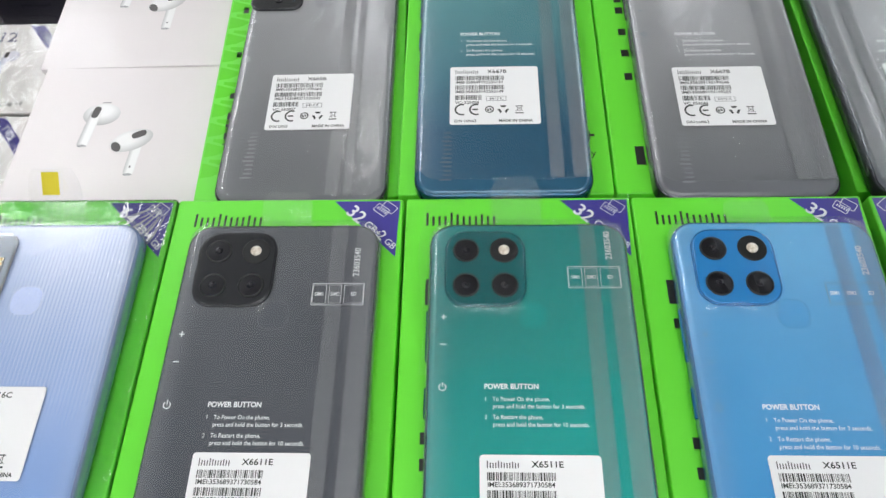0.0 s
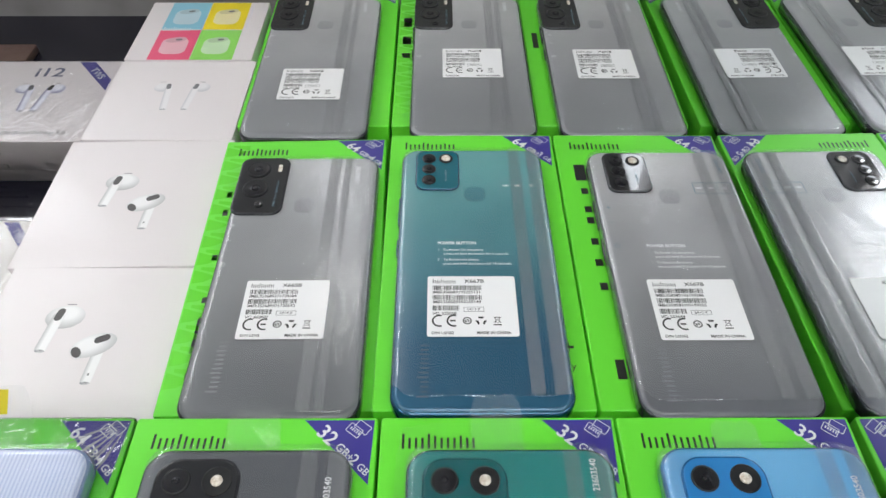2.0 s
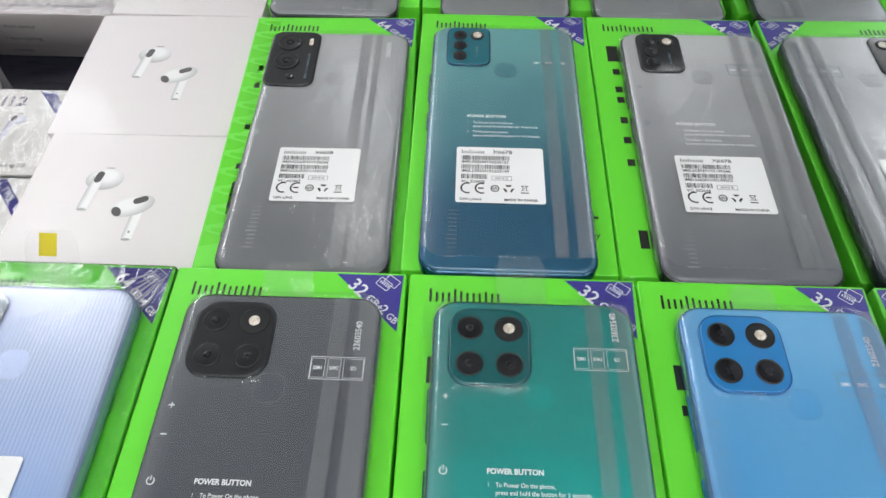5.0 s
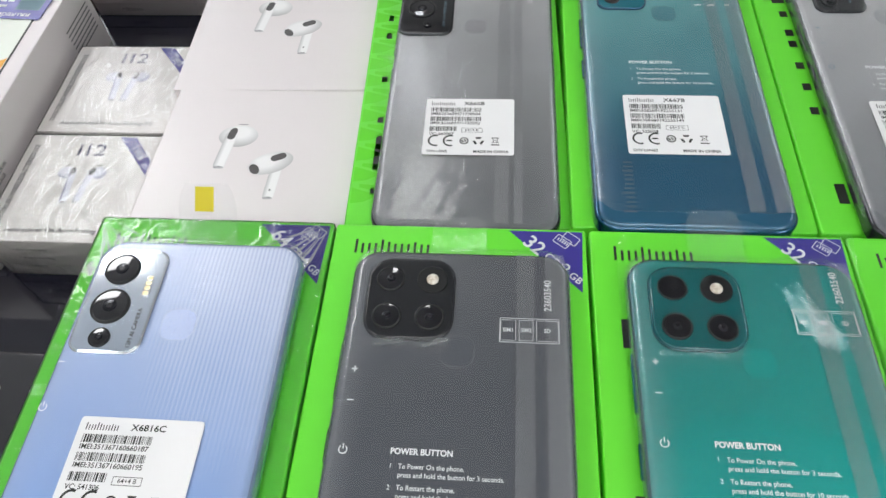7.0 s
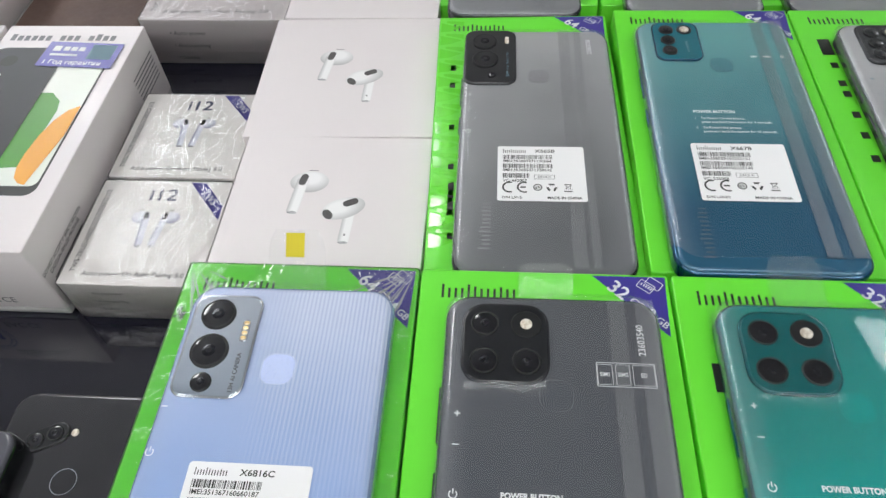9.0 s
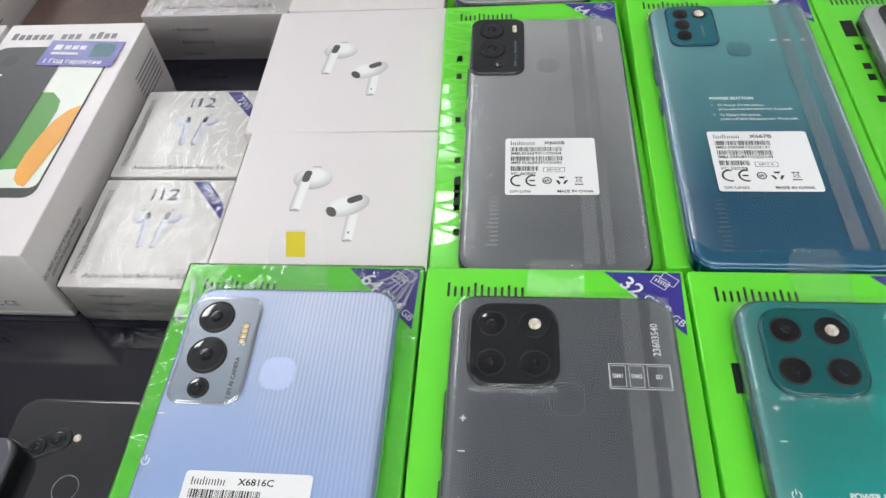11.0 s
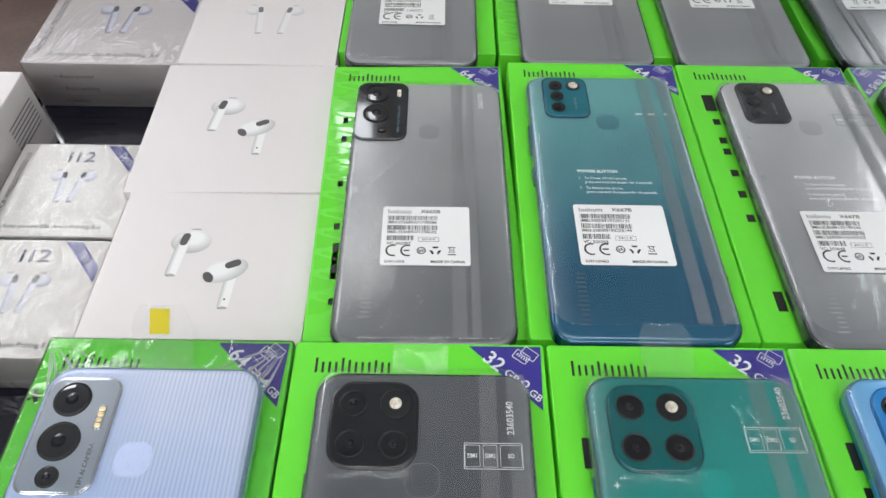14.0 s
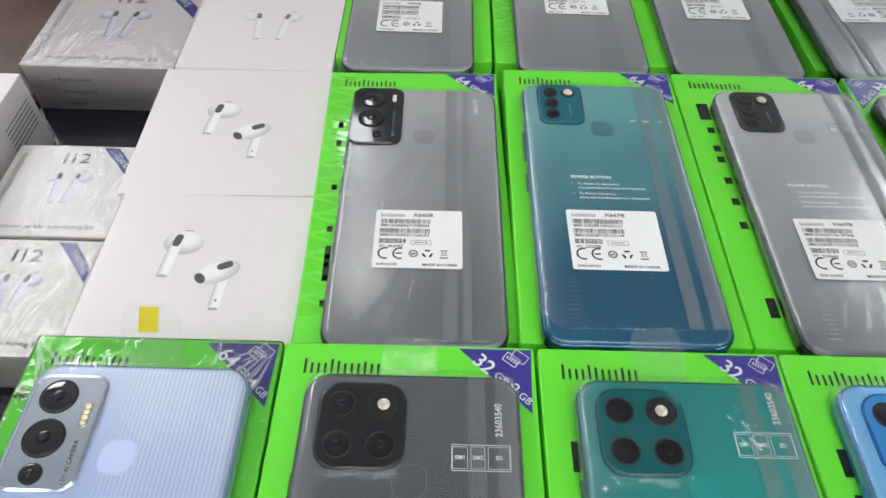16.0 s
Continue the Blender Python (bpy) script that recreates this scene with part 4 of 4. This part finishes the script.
PALE_BUD = (bud_material("bud_print_pale", 0.013, 0.011, (0.72, 0.70, 0.71), (0.50, 0.49, 0.52)), bud_material("stem_print_pale", 0.0056, 0.2, (0.74, 0.72, 0.73), (0.48, 0.47, 0.50), (0.25, 0)))
BUD_MESH = surface("bud_print_mesh", (0.055, 0.052, 0.052), 0.5, other=(0.09, 0.085, 0.085), grain=3000, blotch=1500, amount=1.0, bump=0.0)
BUD_TIP = surface("bud_print_tip", (0.22, 0.22, 0.23), 0.4, other=(0.50, 0.50, 0.51), blotch=900, amount=1.0, bump=0.0)


def oval(w, l, n=20):
    return [(w / 2 * math.cos(math.tau * i / n), l / 2 * math.sin(math.tau * i / n)) for i in range(n)]


def rounded(w, l, r, seg=5):
    """Outline of a bar with round ends, pointing down from its top middle."""
    return [(px, py - l / 2) for px, py in outline(w, l, r, seg)]


def printed_bud(parent, x, y, z, spin, flip=1, size=1.0, pale=False, stem=0.0190, inks=None, head_size=(0.0172, 0.0126), shift=-0.0018):
    """A printed earphone: round head, dark mesh, stem with a metal end."""
    s = size
    head, leg = inks or (BUD_HEAD, BUD_STEM)
    bud = part("printed_earphone", plate("printed_earphone", [(px + shift * s * flip, py - 0.0008 * s) for px, py in oval(head_size[0] * s, head_size[1] * s, 32)]), head, parent, "printed white earphone", (x, y, z), (0, 0, spin))
    limb = part("print_stem", plate("print_stem", rounded(0.0052 * s, (stem + 0.0024) * s, 0.0022 * s)), leg, bud, "", (-0.0046 * s * flip, 0.0018 * s, 0.00008), (0, 0, -5 * flip))
    part("print_mesh", plate("print_mesh", outline(0.0034 * s, 0.0068 * s, 0.0016 * s, 4)), INK_SOFT if pale else BUD_MESH, bud, "", (-0.0046 * s * flip, 0.0004 * s, 0.00016), (0, 0, -9 * flip))
    part("print_tip", plate("print_tip", oval(0.0046 * s, 0.0016 * s, 12)), BUD_TIP, limb, "", (0, -(stem + 0.0016) * s, 0.00008))
    part("print_slot", bars("print_slot", [(-0.0020 * s, 0, 0.0020 * s, 0.0004 * s)]), INK_SOFT, bud, "", (-0.001 * s, 0.0058 * s, 0.00012))
    return bud


def side_bud(parent, x, y, z):
    """The lying earphone of the pair: tilted oval head with two dark openings."""
    bud = part("printed_earphone", plate("printed_earphone", oval(0.0212, 0.0126, 32)), BUD_SIDE, parent, "printed white earphone", (x, y, z), (0, 0, 22))
    limb = part("print_stem", plate("print_stem", rounded(0.0052, 0.0185, 0.0022)), BUD_STEM, bud, "", (0.0022, -0.0035, -0.00004), (0, 0, -24))
    part("print_mesh", plate("print_mesh", outline(0.0074, 0.0038, 0.0018, 4)), BUD_MESH, bud, "", (0.0042, 0.0022, 0.00016), (0, 0, 2))
    part("print_mesh", plate("print_mesh", oval(0.0042, 0.0066)), BUD_MESH, bud, "", (-0.0078, -0.0012, 0.00016), (0, 0, 14))
    part("print_tip", plate("print_tip", oval(0.0046, 0.0016, 12)), BUD_TIP, limb, "", (0, -0.0180, 0.00010))
    part("print_letter", bars("print_letter", [(-0.0004, 0, 0.0004, 0.0012)]), INK_SOFT, limb, "", (0, -0.0140, 0.00010))
    return bud


def white_box(m, w, l, h, label, material=WHITE_CARD, name="earphone_box"):
    box = thing(name, m, label, "box", "earphone boxes")
    part("lid", slab("lid", w, l, h * 0.72, 0.0008, 0.0003, 3, 2, z0=h * 0.28), material, box)
    part("tray", slab("tray", w - 0.0006, l - 0.0006, h * 0.275, 0.001, 0.0004, 2, 1), material, box)
    return box


HP = 0.035
near = white_box(pose(-0.1630, 0.2215, 0), 0.0955, 0.0980, HP, "white earphone box with a printed pair of earphones")
printed_bud(near, -0.0085, 0.0185, HP + INK_Z, 0, 1, 1.1)
side_bud(near, 0.0085, 0.0012, HP + INK_Z)
far = white_box(pose(-0.1665, 0.3219, 0, 0, 0, 1.2), 0.0985, 0.1020, HP, "white earphone box with a printed pair of earphones")
printed_bud(far, -0.0066, 0.0145, HP + INK_Z, -2, 1, 1.1)
side_bud(far, 0.0092, -0.0034, HP + INK_Z)
older = white_box(pose(-0.1670, 0.4170, 0), 0.0930, 0.0860, HP, "white earphone box with pale long-stemmed earphone prints")
for x, flip in ((-0.0105, -1), (0.0160, 1)):
    printed_bud(older, x, 0.0125, HP + INK_Z, 0, flip, 0.90, True, 0.028, PALE_BUD, (0.0120, 0.0105), 0.0)
colour = white_box(pose(-0.1690, 0.5020, 0), 0.0890, 0.0800, HP, "white box with four coloured earphone pictures")
for n, (cx, cy, col) in enumerate(((-0.014, 0.0195, (0.25, 0.55, 0.68)), (0.016, 0.0195, (0.85, 0.68, 0.02)), (-0.014, -0.0205, (0.78, 0.10, 0.20)), (0.016, -0.0205, (0.28, 0.70, 0.12)))):
    tile = part("colour_tile", bars("colour_tile", [(-0.0148, -0.0195, 0.0148, 0.0195)]), surface("tile_print", col, 0.4, bump=0.0), colour, "", (cx, cy, HP + INK_Z))
    pale = tuple(0.45 * c + 0.42 for c in col)
    part("case_print", plate("case_print", outline(0.0190, 0.0210, 0.006, 5)), surface("case_print", pale, 0.4, bump=0.0), tile, "", (0, -0.002, 0.0001))
    part("bud_print", plate("bud_print", oval(0.0150, 0.0070)), surface("bud_print", tuple(c * 0.8 for c in pale), 0.4, bump=0.0), tile, "", (0, 0.0060, 0.0002), (0, 0, 12))
    part("mesh_print", plate("mesh_print", oval(0.0050, 0.0026)), INK_SOFT, tile, "", (0.002, 0.0062, 0.0003), (0, 0, 10))
part("wordmark", wordmark(0.020, 0.0055), WHITE_PRINT, colour, "", (-0.027, -0.0025, HP + 0.0003))


def earbud_box(m, w, l, h, label, card=CREAM_CARD):
    """A small cream box: violet corner flash, earphone print, lettering, wrapped in film."""
    k = w / 0.066
    box = white_box(m, w, l, h, label, card)
    z = h + INK_Z
    tag = part("corner_flash", plate("corner_flash", [(w / 2 - 0.021 * k, l / 2 - 0.001), (w / 2 - 0.013 * k, l / 2 - 0.001), (w / 2 - 0.001, l / 2 - 0.016 * k), (w / 2 - 0.001, l / 2 - 0.025 * k)]), PURPLE, box, "violet corner band", (0, 0, z))
    words("TWS", 0.0052 * k, WHITE_PRINT, tag, (w / 2 - 0.0090 * k, l / 2 - 0.0108 * k, INK_Z), -48, 0.01, "CENTER")
    words("i12", 0.0105 * k, surface("slate_ink", (0.13, 0.14, 0.22), 0.4, bump=0.0), box, (0.0005 * k, l / 2 - 0.0100 * k, z), 0, 0.015, "CENTER", 1.15)
    for x, flip in ((-0.0058 * k, -1), (0.0072 * k, 1)):
        printed_bud(box, x * 1.2, 0.0085 * k, z, 0, flip, 0.66 * k, flip < 0, 0.028, LILAC_BUD, (0.0125, 0.0110), 0.0)
    words("Auto power On Auto Pairing 5.0", 0.0036 * k, INK_SOFT, box, (0.001, -l / 2 + 0.0060 * k, z), 0, 0.008, "CENTER")
    words("TWS-TRUE-WIRELESS-STEREO i12", 0.0036 * k, INK_SOFT, box, (-w / 2 + 0.0050 * k, 0, z), 90, 0.012, "CENTER", 0.95)
    for n in range(3):
        words(("• Auto power", "• Auto pairing", "• Stereo")[n], 0.0030 * k, INK_SOFT, box, (-w / 2 + 0.012 * k, -l / 2 - INK_Z, h - (0.007 + 0.0065 * n) * k)).rotation_euler = (radians(90), 0, 0)
    part("wrap", slab("wrap", w + 0.0010, l + 0.0010, h + 0.0006, 0.0014, 0.0010, 3, 2, bottom=False), WRAP, box, "clear crinkled shiny film")
    return box


earbud_box(pose(-0.2480, 0.2125, 0), 0.0660, 0.0640, 0.028, "small cream earphone box wrapped in shiny film")
earbud_box(pose(-0.2480, 0.2790, 0), 0.0660, 0.0640, 0.028, "small cream earphone box wrapped in film, behind another")
earbud_box(pose(-0.2610, 0.4190, 0), 0.0920, 0.0880, 0.033, "larger white wrapped earphone box behind the gap", WHITE_CARD)

# ---- white handset boxes ----
DARK_PRINT = graded("dark_handset_print", (0.010, 0.012, 0.014), (0.035, 0.040, 0.045), -0.05, 0.05, 0.45, 0.0, coat=0.0)
PETAL_GREEN = surface("petal_green", (0.055, 0.27, 0.02), 0.35, bump=0.0)
PETAL_ORANGE = surface("petal_orange", (0.76, 0.34, 0.02), 0.35, bump=0.0)
PETAL_PALE = surface("petal_pale", (0.72, 0.76, 0.68), 0.35, bump=0.0)
STICKER_BLUE = surface("sticker_blue", (0.055, 0.050, 0.34), 0.35, coat=0.3)
STAMP = surface("stamp_ink", (0.10, 0.11, 0.42), 0.6, bump=0.0)


def handset_box(m, h=0.049, w=0.080, l=0.164, label="white handset box with a printed phone and a blue guarantee sticker"):
    box = thing("handset_box", m, label, "box", "white handset boxes")
    part("lid", slab("lid", w, l, h - 0.005, 0.0012, 0.0006, 3, 2, z0=0.005), WHITE_CARD, box)
    part("tray", slab("tray", w - 0.0008, l - 0.0008, 0.0055, 0.001, 0.0004, 2, 1), GREY_CARD, box)
    z = h + INK_Z
    part("maker_print", bars("maker_print", [(0.0042 * k, 0, 0.0042 * k + 0.0030, 0.0046 if k % 6 else 0.0060) for k in range(15) if k not in (6, 10)]), INK_SOFT, box, "", (-0.0345, l / 2 - 0.0145, z))
    front = part("printed_phone_front", plate("printed_phone_front", outline(0.043, 0.108, 0.006, 6)), INK, box, "printed handset screen with green and orange petals", (0.0095, 0.0045, z))
    part("screen_print", plate("screen_print", outline(0.0408, 0.101, 0.004, 5)), PETAL_PALE, front, "", (0, 0.0024, 0.0001))
    green = [(-0.014, 0.018), (0.001, 0.018), (0.0075, 0.0115), (0.009, 0.004), (0.0085, -0.008), (0.0065, -0.036), (-0.005, -0.037), (-0.014, -0.037)]
    part("petal", plate("petal", list(reversed(green))), PETAL_GREEN, front, "", (0, 0, 0.0002))
    orange = [(0.0203, 0.008), (0.0150, 0.0045), (0.0105, -0.003), (0.0075, -0.014), (0.0058, -0.027), (0.0058, -0.036), (0.0075, -0.043), (0.011, -0.0465), (0.0145, -0.0475), (0.0165, -0.036), (0.0203, -0.014)]
    part("petal", plate("petal", orange), PETAL_ORANGE, front, "", (0, 0, 0.0003))
    back = part("printed_phone_back", plate("printed_phone_back", outline(0.0430, 0.118, 0.008, 6)), DARK_PRINT, box, "printed dark handset back", (-0.0170, 0.0015, z + 0.0004))
    part("print_lens", plate("print_lens", oval(0.0095, 0.0095)), INK, back, "", (-0.0085, 0.047, 0.0001))
    part("print_flash", plate("print_flash", oval(0.0018, 0.0018)), WHITE_PRINT, back, "", (-0.0085, 0.035, 0.0001))
    part("maker_print", bars("maker_print", [(0.0018 * k, 0, 0.0018 * k + 0.0013, 0.0018) for k in range(7)]), PALE_PRINT, back, "", (-0.002, -0.035, 0.0001))
    part("maker_print", bars("maker_print", [(0.0044 * k, 0, 0.0044 * k + 0.0034, 0.0044) for k in range(7)]), INK, box, "", (-0.020, -l / 2 + 0.012, z))
    seal = part("guarantee_sticker", slab("guarantee_sticker", 0.0435, 0.0215, 0.0002, 0.001, 0.00005, 3, 1), STICKER_BLUE, box, "blue guarantee sticker", (0.0130, l / 2 - 0.0280, z + 0.0005), (0, 0, -3))
    part("maker_print", bars("maker_print", [(-0.0175, 0.0025, -0.0130, 0.0070), (-0.0115, 0.0030, -0.0080, 0.0065), (-0.0070, 0.0030, -0.0035, 0.0065), (-0.0025, 0.0030, 0.0010, 0.0065), (-0.0175, -0.0015, -0.0015, 0.0003)]), WHITE_PRINT, seal, "", (0, 0, 0.00025))
    part("white_square", bars("white_square", [(0.0045, -0.0035, 0.0185, 0.0090)]), PALE_PRINT, seal, "", (0, 0, 0.00025))
    words("1 Год гарантии", 0.0048, WHITE_PRINT, seal, (-0.002, -0.0072, 0.00025), 0, 0.01, "CENTER")
    side = [("DO NOT ACCEPT IF SEAL IS BROKEN", 0.0), ("CAUTION SEALED PACKAGE", 0.0032)]
    for text, dz in side:
        o = words(text, 0.0030, INK, box, (w / 2 + INK_Z, -l / 2 + 0.022, 0.030 - dz), 0, 0.01, "CENTER", 0.85)
        o.rotation_euler = (radians(90), 0, radians(90))
    strip = [(-0.016, -0.0004 - 0.0022 * k, 0.016 - 0.003 * (k % 3), 0.0004 - 0.0022 * k) for k in range(6)]
    o = part("small_print", bars("small_print", strip), INK_SOFT, box, "", (w / 2 + INK_Z, -l / 2 + 0.022, 0.0225))
    o.rotation_euler = (radians(90), 0, radians(90))
    o = part("small_print", bars("small_print", [(-0.014, -0.0004 - 0.0026 * k, 0.014, 0.0004 - 0.0026 * k) for k in range(7)]), INK_SOFT, box, "", (w / 2 + INK_Z, l / 2 - 0.020, 0.036))
    o.rotation_euler = (radians(90), 0, radians(90))
    face = [(-0.010, 0.010, 0.020, 0.0108), (-0.010, 0.0125, 0.014, 0.0131), (-0.010, 0.0152, 0.006, 0.0156), (-0.034, -0.014, -0.020, -0.010)]
    o = part("small_print", bars("small_print", face), INK_SOFT, box, "", (0, -l / 2 - INK_Z, 0.028))
    o.rotation_euler = (radians(90), 0, 0)
    for text, x in (("EAC", 0.004), ("CE", 0.014)):
        o = words(text, 0.0060, INK_SOFT, box, (x, -l / 2 - INK_Z, 0.0115), 0, 0.01, "CENTER")
        o.rotation_euler = (radians(90), 0, 0)
    ring = [(math.cos(math.tau * i / 24), math.sin(math.tau * i / 24)) for i in range(24)]
    for r0, r1 in ((0.0125, 0.0120), (0.0105, 0.0100)):
        o = part("stamp_ring", mesh("stamp_ring", [(r0 * a, r0 * b, 0) for a, b in ring] + [(r1 * a, r1 * b, 0) for a, b in ring], [(i, (i + 1) % 24, 24 + (i + 1) % 24, 24 + i) for i in range(24)]), STAMP, box, "", (-0.016, -l / 2 - INK_Z, 0.024))
        o.rotation_euler = (radians(90), 0, 0)
    o = part("stamp_print", bars("stamp_print", [(-0.007, -0.003, -0.004, 0.003), (-0.003, -0.003, 0.0, 0.003), (0.001, -0.003, 0.003, 0.003), (0.004, -0.003, 0.007, 0.003)]), STAMP, box, "", (-0.016, -l / 2 - INK_Z, 0.024))
    o.rotation_euler = (radians(90), 0, 0)
    return box


handset_box(pose(-0.3265, 0.2635, 0))
handset_box(pose(-0.4100, 0.2640, 0), label="white handset box with a blue guarantee sticker beside another")
handset_box(pose(-0.4600, 0.4450, 0), label="white handset box lying behind the front ones")

# ---- loose phones on the black glass ----


def loose_phone(m, w, l, label, back, ring=True):
    ph = thing("smartphone", m, label, "smartphone", "loose phones")
    part("frame", slab("frame", w, l, 0.0072, 0.009, 0.0016, 8, 4), BLACK_GLASS, ph)
    part("back_panel", slab("back_panel", w - 0.001, l - 0.001, 0.002, 0.0086, 0.0016, 8, 4, z0=0.0064, low_edge=0.0001), back, ph)
    if ring:
        plate_ob = part("camera_plate", slab("camera_plate", 0.0190, 0.0092, 0.0012, 0.0044, 0.0004, 6, 3), BLACK_GLASS, ph, "", (-0.0105, l / 2 - 0.0208, 0.0083), (0, 0, 26))
        lens(plate_ob, -0.004, 0, 0.001, 0.0034)
        lens(plate_ob, 0.004, 0, 0.001, 0.0034)
        flash_light(ph, 0.0008, l / 2 - 0.0180, 0.0083, 0.0016)
        part("sensor_rim", frame_line("sensor_rim", 0.0108, 0.0108, 0.0054, 0.0003, 8), CHROME, ph, "", (0.0040, l / 2 - 0.0385, 0.0086))
        part("fingerprint_sensor", plate("fingerprint_sensor", oval(0.0100, 0.0100, 24)), back, ph, "", (0.0040, l / 2 - 0.0385, 0.0085))
    return ph


SMOKE = surface("smoke_back", (0.020, 0.020, 0.024), 0.12, other=(0.028, 0.027, 0.03), bump=0.0, coat=0.8)
ASH = surface("ash_back", (0.10, 0.10, 0.12), 0.2, other=(0.085, 0.085, 0.10), bump=0.0, coat=0.5)
loose_phone(pose(-0.2570, 0.1370 - 0.071, 0), 0.062, 0.142, "glossy black phone with a round sensor on the glass", SMOKE)
loose_phone(pose(-0.3055, 0.1160 - 0.071, 0.0050, 0, -8, 0), 0.066, 0.142, "dark grey phone leaning on the edge of a black one", ASH, False)

slat = thing("brown_panel", pose(-0.365, 0.445, 0), "flat dark brown wooden panel lying on the counter", "panel")
part("panel", slab("panel", 0.105, 0.17, 0.006, 0.002, 0.0008, 3, 2), BROWN, slat)
